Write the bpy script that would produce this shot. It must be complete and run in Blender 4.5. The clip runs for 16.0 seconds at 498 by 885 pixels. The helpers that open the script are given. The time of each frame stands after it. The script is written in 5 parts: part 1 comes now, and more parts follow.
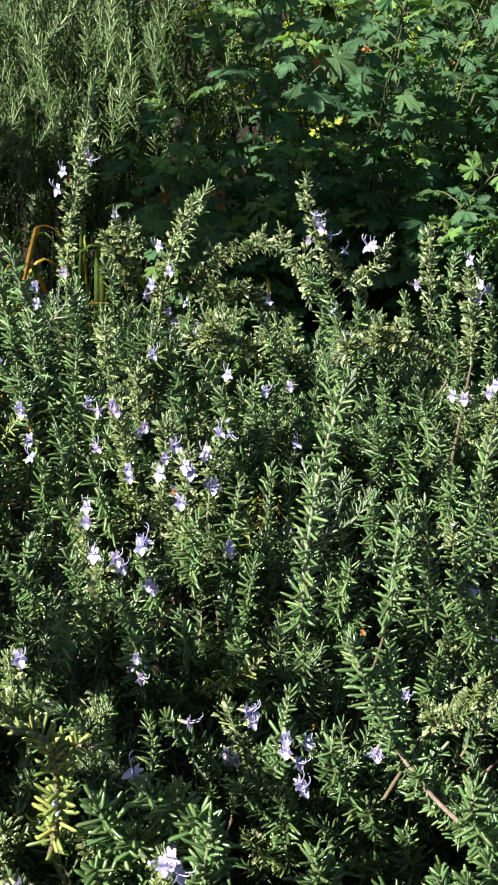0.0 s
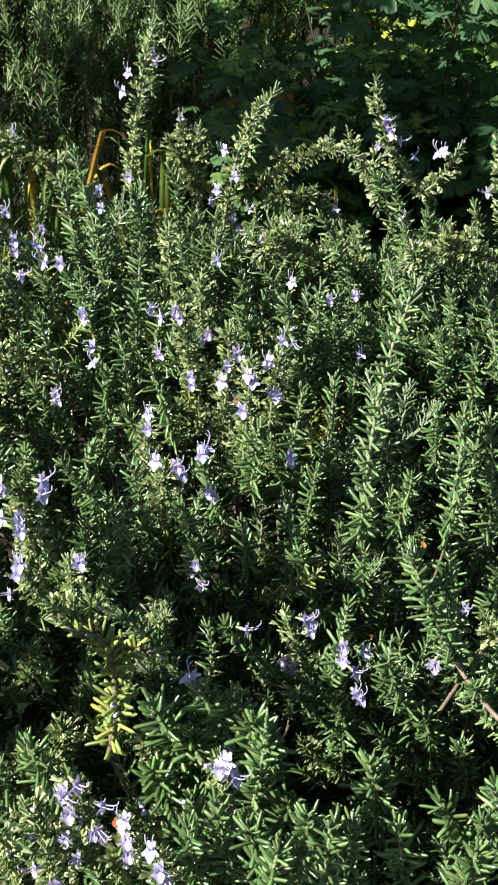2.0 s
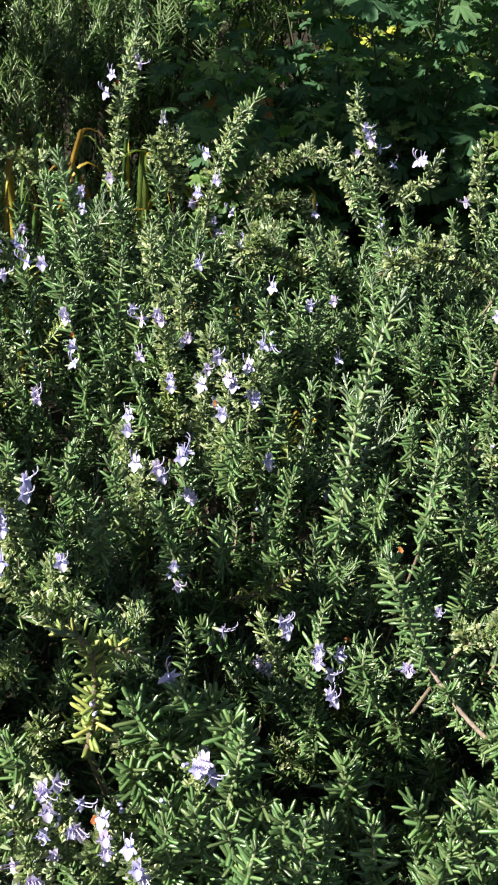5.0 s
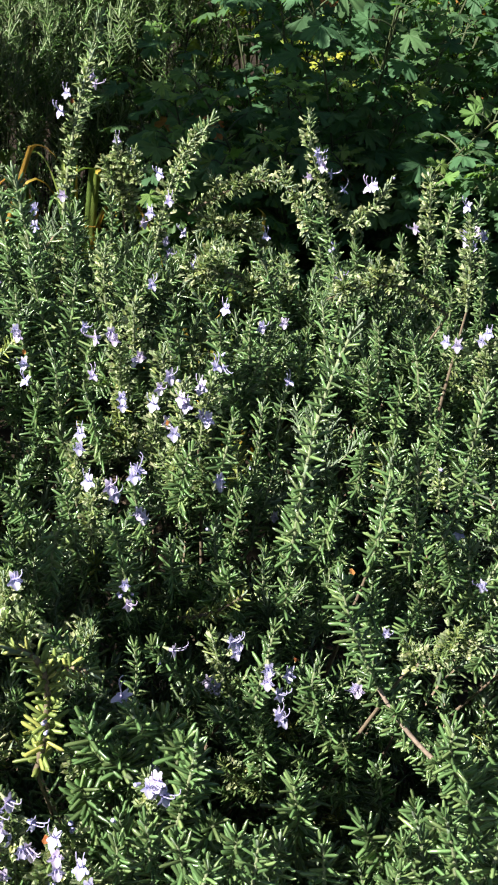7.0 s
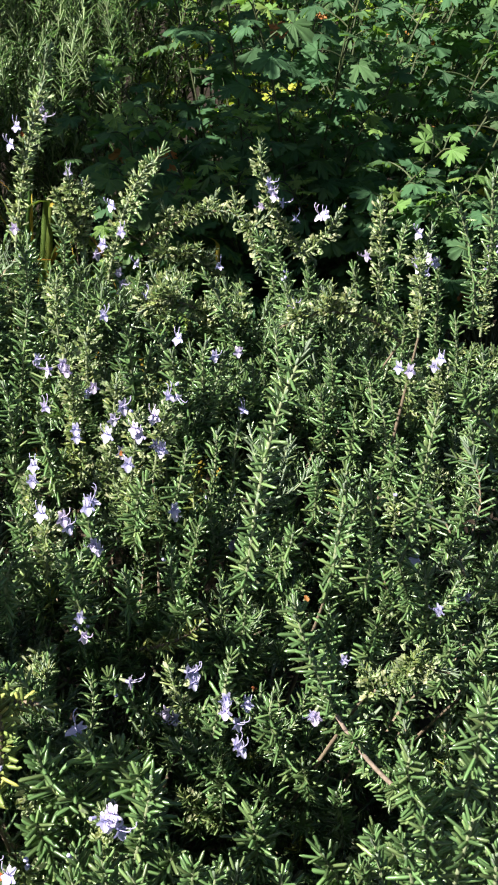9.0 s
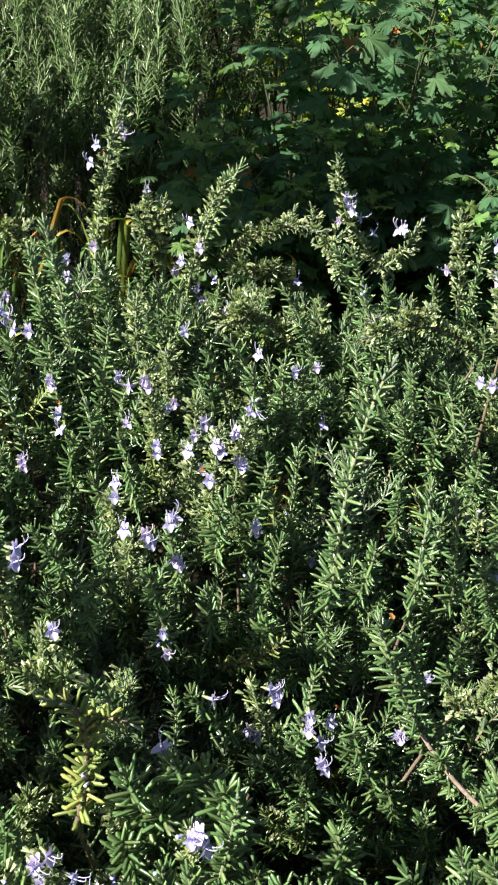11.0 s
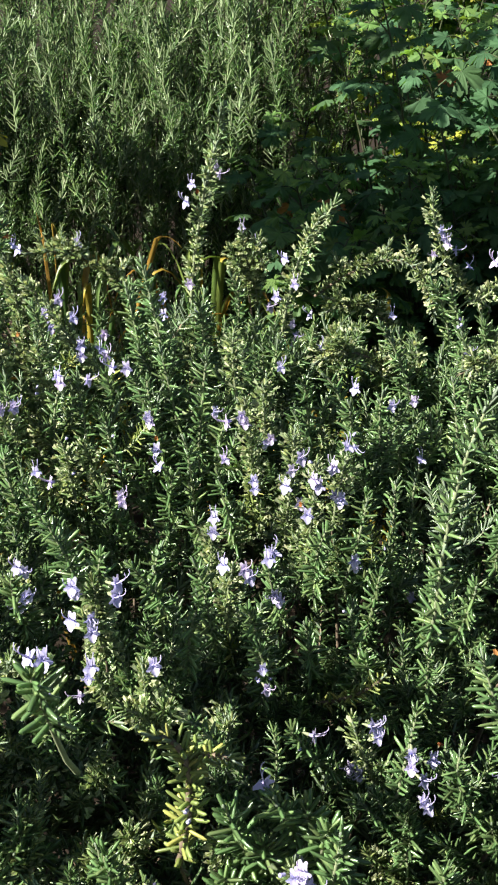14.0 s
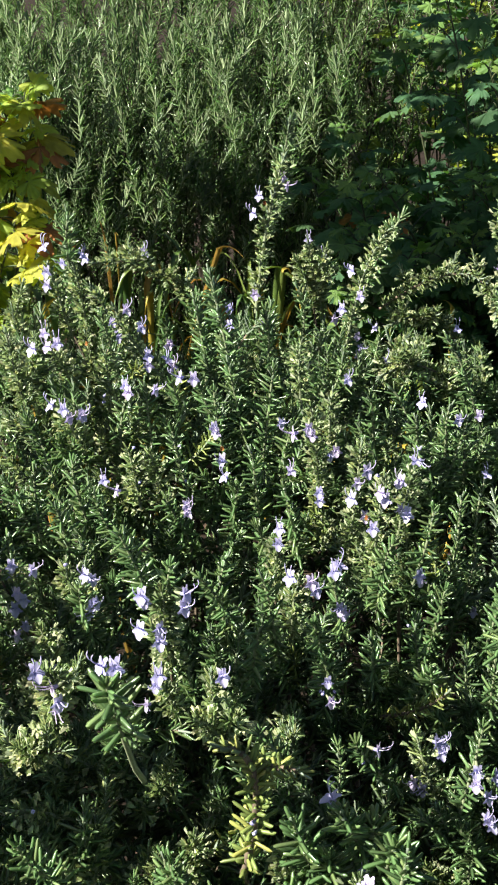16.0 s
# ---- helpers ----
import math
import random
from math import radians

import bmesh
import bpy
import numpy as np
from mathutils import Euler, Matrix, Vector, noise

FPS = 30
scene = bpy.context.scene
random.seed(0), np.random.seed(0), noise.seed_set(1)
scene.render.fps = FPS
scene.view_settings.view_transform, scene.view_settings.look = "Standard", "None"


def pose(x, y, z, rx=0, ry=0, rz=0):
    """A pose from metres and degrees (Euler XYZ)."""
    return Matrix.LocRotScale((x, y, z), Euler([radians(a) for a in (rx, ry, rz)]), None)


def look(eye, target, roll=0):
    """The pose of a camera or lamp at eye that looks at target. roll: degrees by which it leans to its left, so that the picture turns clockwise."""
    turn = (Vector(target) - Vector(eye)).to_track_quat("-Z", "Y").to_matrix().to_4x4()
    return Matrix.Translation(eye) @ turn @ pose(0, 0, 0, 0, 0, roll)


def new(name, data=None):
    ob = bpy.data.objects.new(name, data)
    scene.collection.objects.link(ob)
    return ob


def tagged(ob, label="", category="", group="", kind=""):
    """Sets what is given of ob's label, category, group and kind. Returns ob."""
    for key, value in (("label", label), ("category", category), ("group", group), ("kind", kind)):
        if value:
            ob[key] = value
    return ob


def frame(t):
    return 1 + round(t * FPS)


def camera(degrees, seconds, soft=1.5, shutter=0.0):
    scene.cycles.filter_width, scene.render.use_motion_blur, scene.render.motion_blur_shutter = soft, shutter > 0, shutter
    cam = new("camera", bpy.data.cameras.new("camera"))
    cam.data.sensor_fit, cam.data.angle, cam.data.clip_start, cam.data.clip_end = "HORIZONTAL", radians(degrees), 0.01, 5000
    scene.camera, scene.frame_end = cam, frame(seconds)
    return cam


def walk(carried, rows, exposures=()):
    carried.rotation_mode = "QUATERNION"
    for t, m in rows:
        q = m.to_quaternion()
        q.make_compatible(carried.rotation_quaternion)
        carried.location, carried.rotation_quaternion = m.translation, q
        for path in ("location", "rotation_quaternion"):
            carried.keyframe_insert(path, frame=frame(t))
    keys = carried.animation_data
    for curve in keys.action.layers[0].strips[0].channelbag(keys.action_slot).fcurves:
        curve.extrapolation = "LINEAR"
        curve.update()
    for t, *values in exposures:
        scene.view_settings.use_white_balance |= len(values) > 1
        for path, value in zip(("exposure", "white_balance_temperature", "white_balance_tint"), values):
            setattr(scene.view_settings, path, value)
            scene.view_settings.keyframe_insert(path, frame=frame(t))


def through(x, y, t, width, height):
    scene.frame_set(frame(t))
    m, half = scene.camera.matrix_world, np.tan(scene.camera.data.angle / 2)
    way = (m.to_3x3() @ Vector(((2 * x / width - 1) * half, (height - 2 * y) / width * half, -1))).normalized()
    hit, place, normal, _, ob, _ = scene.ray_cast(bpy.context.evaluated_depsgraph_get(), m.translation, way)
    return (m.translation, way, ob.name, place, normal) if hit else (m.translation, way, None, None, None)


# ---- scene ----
# ---- camera ----
cam = camera(22, 16.0, soft=2.15)
rows = [
    (0, pose(0.0552, 0.0086, 1.4851, 64.196, 0.695, -3.838)),
    (0.5, pose(0.0477, 0.0016, 1.4894, 63.520, 0.150, -2.870)),
    (1, pose(0.0431, 0.0095, 1.4882, 62.598, -0.176, -1.773)),
    (1.5, pose(0.0518, 0.0180, 1.4808, 61.375, 0.539, -1.168)),
    (2, pose(0.0579, 0.0177, 1.4770, 60.290, 1.180, -0.842)),
    (2.5, pose(0.0576, 0.0172, 1.4770, 59.751, 1.403, -0.698)),
    (3, pose(0.0559, 0.0171, 1.4779, 59.668, 1.399, -0.640)),
    (5.5, pose(0.0382, 0.0050, 1.4904, 60.400, -1.235, -2.055)),
    (6, pose(0.0341, 0.0035, 1.4913, 60.539, -1.737, -2.645)),
    (6.5, pose(0.0303, 0.0019, 1.4932, 60.771, -2.163, -3.164)),
    (7, pose(0.0245, 0.0015, 1.4954, 61.094, -2.687, -3.693)),
    (7.5, pose(0.0258, 0.0030, 1.4956, 61.539, -2.842, -4.647)),
    (8, pose(0.0387, -0.0047, 1.4972, 62.350, -2.488, -5.651)),
    (10.5, pose(0.0338, 0.0081, 1.4878, 62.653, -1.349, -4.397)),
    (11, pose(0.0234, 0.0071, 1.4913, 63.132, -0.934, -2.910)),
    (11.5, pose(0.0126, 0.0071, 1.4941, 63.757, -0.679, -1.486)),
    (12, pose(0.0064, 0.0007, 1.4985, 64.445, -0.371, -0.510)),
    (12.5, pose(0.0000, 0.0000, 1.5000, 65.000, 0.000, 0.000)),
    (13, pose(0.0030, 0.0032, 1.4969, 65.060, 0.583, 0.352)),
    (13.5, pose(0.0126, 0.0044, 1.4932, 64.898, 1.094, 0.472)),
    (14, pose(0.0180, 0.0069, 1.4908, 64.736, 1.368, 0.591)),
    (14.5, pose(0.0119, 0.0052, 1.4939, 64.756, 1.595, 1.538)),
    (15, pose(-0.0012, 0.0060, 1.4963, 64.992, 1.562, 2.812)),
    (15.5, pose(-0.0029, 0.0071, 1.4961, 65.063, 1.533, 3.107)),
    (16, pose(-0.0026, 0.0042, 1.4974, 65.142, 1.433, 2.984)),
]
walk(cam, rows)

# ---- light ----
TO_SUN = Vector((-0.67, -0.37, 0.64)).normalized()
world = bpy.data.worlds.new("world")
scene.world = world
world.use_nodes = True
wn = world.node_tree
sky = wn.nodes.new("ShaderNodeTexSky")
sky.sky_type = "NISHITA"
sky.sun_disc = False
sky.sun_elevation = math.asin(TO_SUN.z)
sky.sun_rotation = math.atan2(TO_SUN.x, TO_SUN.y)
wn.links.new(sky.outputs[0], wn.nodes["Background"].inputs[0])
wn.nodes["Background"].inputs[1].default_value = 0.030
sun = new("sun", bpy.data.lights.new("sun", "SUN"))
sun.data.energy, sun.data.angle, sun.data.color = 5.0, radians(0.5), (1.0, 0.94, 0.85)
sun.matrix_world = look((0, 0, 0), -TO_SUN)
scene.view_settings.exposure = 1.72


# ---- materials ----
def material(name, colour, vary=0.0, other=None, rough=0.5, spec=0.5, through=0.0, glow=None, grain=0.0, scale=60.0, bump=0.0, island=True):
    """A surface that varies from piece to piece (vary: brightness, other: a second colour) and within a piece (grain), with light passing through it."""
    m = bpy.data.materials.new(name)
    m.use_nodes = True
    nt = m.node_tree
    b = nt.nodes["Principled BSDF"]
    out = nt.nodes["Material Output"]
    geo = nt.nodes.new("ShaderNodeNewGeometry")
    info = nt.nodes.new("ShaderNodeObjectInfo")
    rnd = geo.outputs["Random Per Island"] if island else info.outputs["Random"]
    mix = nt.nodes.new("ShaderNodeMix")
    mix.data_type = "RGBA"
    mix.inputs[6].default_value = (*colour, 1)
    mix.inputs[7].default_value = (*(other or colour), 1)
    ramp = nt.nodes.new("ShaderNodeMapRange")
    ramp.inputs[1].default_value, ramp.inputs[2].default_value = 0.45, 1.0
    nt.links.new(rnd, ramp.inputs[0])
    nt.links.new(ramp.outputs[0], mix.inputs[0])
    hsv = nt.nodes.new("ShaderNodeHueSaturation")
    mul = nt.nodes.new("ShaderNodeMath")
    mul.operation = "MULTIPLY"
    mul.inputs[1].default_value = 7.13
    frac = nt.nodes.new("ShaderNodeMath")
    frac.operation = "FRACT"
    val = nt.nodes.new("ShaderNodeMapRange")
    val.inputs[3].default_value, val.inputs[4].default_value = 1 - vary, 1 + vary
    nt.links.new(rnd, mul.inputs[0])
    nt.links.new(mul.outputs[0], frac.inputs[0])
    nt.links.new(frac.outputs[0], val.inputs[0])
    tex = nt.nodes.new("ShaderNodeTexNoise")
    tex.inputs["Scale"].default_value = scale
    tex.inputs["Detail"].default_value = 4
    coord = nt.nodes.new("ShaderNodeNewGeometry")
    nt.links.new(coord.outputs["Position"], tex.inputs["Vector"])
    gr = nt.nodes.new("ShaderNodeMapRange")
    gr.inputs[1].default_value, gr.inputs[2].default_value = 0.25, 0.75
    gr.inputs[3].default_value, gr.inputs[4].default_value = 1 - grain, 1 + grain
    nt.links.new(tex.outputs[0], gr.inputs[0])
    both = nt.nodes.new("ShaderNodeMath")
    both.operation = "MULTIPLY"
    nt.links.new(val.outputs[0], both.inputs[0])
    nt.links.new(gr.outputs[0], both.inputs[1])
    nt.links.new(both.outputs[0], hsv.inputs["Value"])
    nt.links.new(mix.outputs[2], hsv.inputs["Color"])
    nt.links.new(hsv.outputs[0], b.inputs["Base Color"])
    b.inputs["Roughness"].default_value = rough
    b.inputs["Specular IOR Level"].default_value = spec
    if bump:
        bp = nt.nodes.new("ShaderNodeBump")
        bp.inputs["Strength"].default_value = bump
        bp.inputs["Distance"].default_value = 0.002
        nt.links.new(tex.outputs[0], bp.inputs["Height"])
        nt.links.new(bp.outputs[0], b.inputs["Normal"])
    if through:
        tr = nt.nodes.new("ShaderNodeBsdfTranslucent")
        tint = nt.nodes.new("ShaderNodeMix")
        tint.data_type, tint.blend_type = "RGBA", "MULTIPLY"
        tint.inputs[0].default_value = 1.0
        tint.inputs[7].default_value = (*(glow or (1, 1, 1)), 1)
        nt.links.new(hsv.outputs[0], tint.inputs[6])
        nt.links.new(tint.outputs[2], tr.inputs[0])
        sh = nt.nodes.new("ShaderNodeMixShader")
        sh.inputs[0].default_value = through
        nt.links.new(b.outputs[0], sh.inputs[1])
        nt.links.new(tr.outputs[0], sh.inputs[2])
        nt.links.new(sh.outputs[0], out.inputs[0])
    return m


LEAF = material("rosemary leaf", (0.096, 0.178, 0.066), 0.42, (0.172, 0.236, 0.092), 0.30, 0.8, 0.22, (1.8, 2.0, 0.6))
UNDER = material("rosemary leaf underside", (0.27, 0.34, 0.25), 0.25, (0.18, 0.26, 0.15), 0.6, 0.3, 0.35, (0.8, 1.1, 0.35))
LEAF_PALE = material("pale rosemary leaf", (0.138, 0.208, 0.073), 0.35, (0.255, 0.295, 0.110), 0.42, 0.5, 0.30, (1.4, 1.5, 0.6))
LEAF_LIGHT = material("light rosemary leaf", (0.122, 0.188, 0.068), 0.4, (0.235, 0.275, 0.104), 0.34, 0.7, 0.26, (1.6, 1.7, 0.6))
LEAF_BACK = material("grey-green rosemary leaf", (0.085, 0.175, 0.050), 0.42, (0.17, 0.26, 0.08), 0.27, 1.0, 0.42, (1.4, 1.5, 0.6))
UNDER_BACK = material("grey-green leaf underside", (0.20, 0.28, 0.14), 0.35, (0.30, 0.36, 0.20), 0.5, 0.4, 0.35, (1.0, 1.2, 0.4))
LEAF_YELLOW = material("yellowing rosemary leaf", (0.20, 0.27, 0.075), 0.3, (0.36, 0.36, 0.10), 0.42, 0.5, 0.25, (1.4, 1.4, 0.6))
CALYX = material("calyx", (0.38, 0.45, 0.27), 0.35, (0.52, 0.52, 0.32), 0.6, 0.3, 0.35, (1.1, 1.2, 0.7))
TWIG = material("young stem", (0.23, 0.27, 0.155), 0.15, None, 0.6, 0.3, 0, None, 0.25, 300)
STEM_DARK = material("old dark stem", (0.060, 0.050, 0.035), 0.3, None, 0.85, 0.15, 0, None, 0.35, 150, 0.5)
BARK = material("pale bark", (0.30, 0.235, 0.19), 0.15, None, 0.75, 0.25, 0, None, 0.35, 220, 0.5)
WOOD = material("woody stem", (0.17, 0.135, 0.095), 0.2, None, 0.8, 0.2, 0, None, 0.35, 150, 0.5)
PETAL = material("petal", (0.43, 0.43, 0.70), 0.16, (0.55, 0.48, 0.71), 0.5, 0.3, 0.35, (1.1, 1.1, 1.15), island=False)
PETAL_PALE = material("pale petal", (0.52, 0.50, 0.73), 0.14, (0.63, 0.55, 0.73), 0.5, 0.3, 0.35, (1.1, 1.1, 1.1), island=False)
BUD = material("bud", (0.40, 0.38, 0.66), 0.2, (0.5, 0.5, 0.72), 0.5, 0.3, 0.15, (1, 1, 1.1), island=False)
# young tip leaves are lighter; both tones also carry some shade and sun
GERANIUM = material("geranium leaf", (0.052, 0.115, 0.055), 0.28, (0.080, 0.140, 0.055), 0.55, 0.14, 0.38, (1.9, 2.1, 0.6), 0.22, 55, 0.35, island=False)
GERANIUM_YOUNG = material("young geranium leaf", (0.115, 0.215, 0.062), 0.28, (0.155, 0.225, 0.060), 0.55, 0.16, 0.4, (1.6, 1.7, 0.55), 0.22, 55, 0.35, island=False)
# the glow of sun through the leaf is put into this bright yellow-green
GERANIUM_YELLOW = material("sunlit yellow-green geranium leaf", (0.30, 0.42, 0.08), 0.2, (0.45, 0.43, 0.08), 0.55, 0.25, 0.55, (1.7, 1.6, 0.6), 0.25, 55, 0.35, island=False)
GERANIUM_STEM = material("geranium stem", (0.045, 0.065, 0.028), 0.2, (0.07, 0.06, 0.03), 0.6, 0.3, 0, None, 0.25, 120)
DRY = material("dry leaf", (0.30, 0.13, 0.045), 0.3, (0.42, 0.24, 0.06), 0.7, 0.2, 0.3, (1.5, 1.1, 0.6), 0.3, 80, 0.3, island=False)
RUST = material("withered petal", (0.28, 0.10, 0.035), 0.25, (0.40, 0.19, 0.06), 0.7, 0.2, 0.3, (1.2, 1, 0.8), island=False)
STRAP = material("strap leaf", (0.075, 0.150, 0.040), 0.3, (0.15, 0.20, 0.045), 0.4, 0.45, 0.25, (1.6, 1.6, 0.6), 0.2, 40, island=False)
STRAP_YELLOW = material("withered strap leaf", (0.34, 0.28, 0.045), 0.25, (0.38, 0.21, 0.05), 0.5, 0.4, 0.3, (1.4, 1.2, 0.6), 0.3, 40, island=False)
SOIL = material("soil", (0.024, 0.018, 0.013), 0, None, 0.95, 0.1, 0, None, 0.5, 25, 1.0)
LITTER = material("litter", (0.070, 0.050, 0.032), 0.5, (0.045, 0.034, 0.024), 0.85, 0.15)


# ---- mesh building ----
class Quads:
    """Gathers quads as arrays; slots tell the material of each."""

    def __init__(self):
        self.v, self.f, self.m, self.n = [], [], [], 0

    def add(self, verts, faces, slot):
        verts = np.asarray(verts, float).reshape(-1, 3)
        faces = np.asarray(faces, int).reshape(-1, 4)
        self.v.append(verts)
        self.f.append(faces + self.n)
        self.m.append(np.broadcast_to(slot, len(faces)))
        self.n += len(verts)

    def mesh(self, name, materials, origin=(0, 0, 0), smooth=False):
        me = bpy.data.meshes.new(name)
        v, f, m = np.concatenate(self.v) - np.asarray(origin), np.concatenate(self.f), np.concatenate(self.m)
        me.vertices.add(len(v))
        me.vertices.foreach_set("co", v.astype(np.float32).ravel())
        me.loops.add(f.size)
        me.loops.foreach_set("vertex_index", f.astype(np.int32).ravel())
        me.polygons.add(len(f))
        me.polygons.foreach_set("loop_start", np.arange(0, f.size, 4, dtype=np.int32))
        me.polygons.foreach_set("material_index", m.astype(np.int32))
        me.polygons.foreach_set("use_smooth", np.full(len(f), smooth))
        for mat in materials:
            me.materials.append(mat)
        me.update(calc_edges=True)
        return me


PLACE = {}


def thing(name, at, label, category, group="", kind=""):
    ob = new(name)
    ob.empty_display_size = 0.1
    ob.location = at
    PLACE[ob] = Vector(at)
    return tagged(ob, label, category, group, kind)


def part(name, me, parent, label="", at=(0, 0, 0), turn=None, size=1.0, kind=""):
    """Links a mesh, whose own zero lies at the world place at, under a thing or a part."""
    ob = new(name, me)
    ob.parent = parent
    ob.matrix_parent_inverse = Matrix.Translation(-PLACE[parent])
    ob.matrix_basis = Matrix.LocRotScale(at, turn, (size, size, size))
    PLACE[ob] = Vector(at)
    return tagged(ob, label, kind=kind)


def unit(a):
    return a / np.maximum(np.linalg.norm(a, axis=-1, keepdims=True), 1e-9)


def bend_through(tip, mid, base, n):
    """n points from base to tip on the curve through three points."""
    tip, mid, base = (np.asarray(p, float) for p in (tip, mid, base))
    c = 2 * mid - (tip + base) / 2
    u = np.linspace(0, 1, n)[:, None]
    return base * (1 - u) ** 2 + 2 * c * u * (1 - u) + tip * u * u


def tube(q, path, r0, r1, slot=0, sides=5):
    """A tapering round stem along a path."""
    path = np.asarray(path, float)
    t = unit(np.gradient(path, axis=0))
    a = unit(np.cross(t, np.array([0.31, 0.87, 0.38])))
    b = np.cross(t, a)
    n = len(path)
    r = np.linspace(r0, r1, n)[:, None, None]
    w = np.linspace(0, 2 * np.pi, sides, endpoint=False)[None, :, None]
    v = path[:, None] + r * (np.cos(w) * a[:, None] + np.sin(w) * b[:, None])
    i, j = np.meshgrid(np.arange(n - 1), np.arange(sides), indexing="ij")
    k = (j + 1) % sides
    q.add(v, np.stack([i * sides + j, i * sides + k, (i + 1) * sides + k, (i + 1) * sides + j], -1), slot)


def needles(q, o, d, n, ln, wd, bend, slot=0, fine=2):
    """Narrow leaves with a ridged upper side (slot) and a flat pale underside (slot + 1)."""
    us, pf = (((0.0, 1.0), (1.0, 0.8)), ((0.0, 0.6, 1.0), (0.75, 1.0, 0.5)), ((0.0, 0.2, 0.88, 1.0), (0.55, 1.0, 0.95, 0.4)))[fine]
    s = np.cross(d, n)
    rows_ = []
    for u, p in zip(us, pf):
        c = o + d * (ln * u)[:, None] + n * (bend * ln * u * u)[:, None]
        w = (wd * p)[:, None]
        rows_ += [c - s * w - n * w * 0.45, c + n * w * 0.6, c + s * w - n * w * 0.45]
    v = np.stack(rows_, 1)
    k = v.shape[1]
    top, low = [], []
    for r in range(len(us) - 1):
        i = r * 3
        top += [(i, i + 1, i + 4, i + 3), (i + 1, i + 2, i + 5, i + 4)]
        low += [(i, i + 3, i + 5, i + 2)]
    f = np.array(top + low)
    faces = f[None] + (np.arange(len(v)) * k)[:, None, None]
    slots = np.tile(np.array([slot] * len(top) + [slot + 1] * len(low)), len(v))
    q.add(v, faces, slots)


def cups(q, o, d, ln, wd, slot=0):
    """Small flaring calyces."""
    a = unit(np.cross(d, np.array([0.2, 0.5, 0.8])))
    b = np.cross(d, a)
    rows_ = []
    for u, p in ((0.0, 0.35), (0.5, 0.75), (1.0, 1.1)):
        for k in range(5):
            w = 2 * np.pi * k / 5
            rows_.append(o + d * (ln * (u + (0.35 if u == 1 and k % 2 else 0)))[:, None] + (a * np.cos(w) + b * np.sin(w)) * (wd * p)[:, None])
    v = np.stack(rows_, 1)
    f = np.array([(r * 5 + k, r * 5 + (k + 1) % 5, r * 5 + 5 + (k + 1) % 5, r * 5 + 5 + k) for r in range(2) for k in range(5)])
    q.add(v, f[None] + (np.arange(len(v)) * 15)[:, None, None], slot)


# kind: gap between leaf pairs, leaf length, half width, chance of side leaves
KINDS = {"v": (0.0072, 0.0215, 0.0019, 0.9), "m": (0.0085, 0.0240, 0.0019, 0.9), "f": (0.0062, 0.0165, 0.0015, 1.0),
         "a": (0.0030, 0.0175, 0.0014, 1.0), "y": (0.0060, 0.0200, 0.0022, 0.9), "b": (0.0100, 0.0340, 0.0019, 0.8), "u": (0.0088, 0.0265, 0.0026, 0.5)}


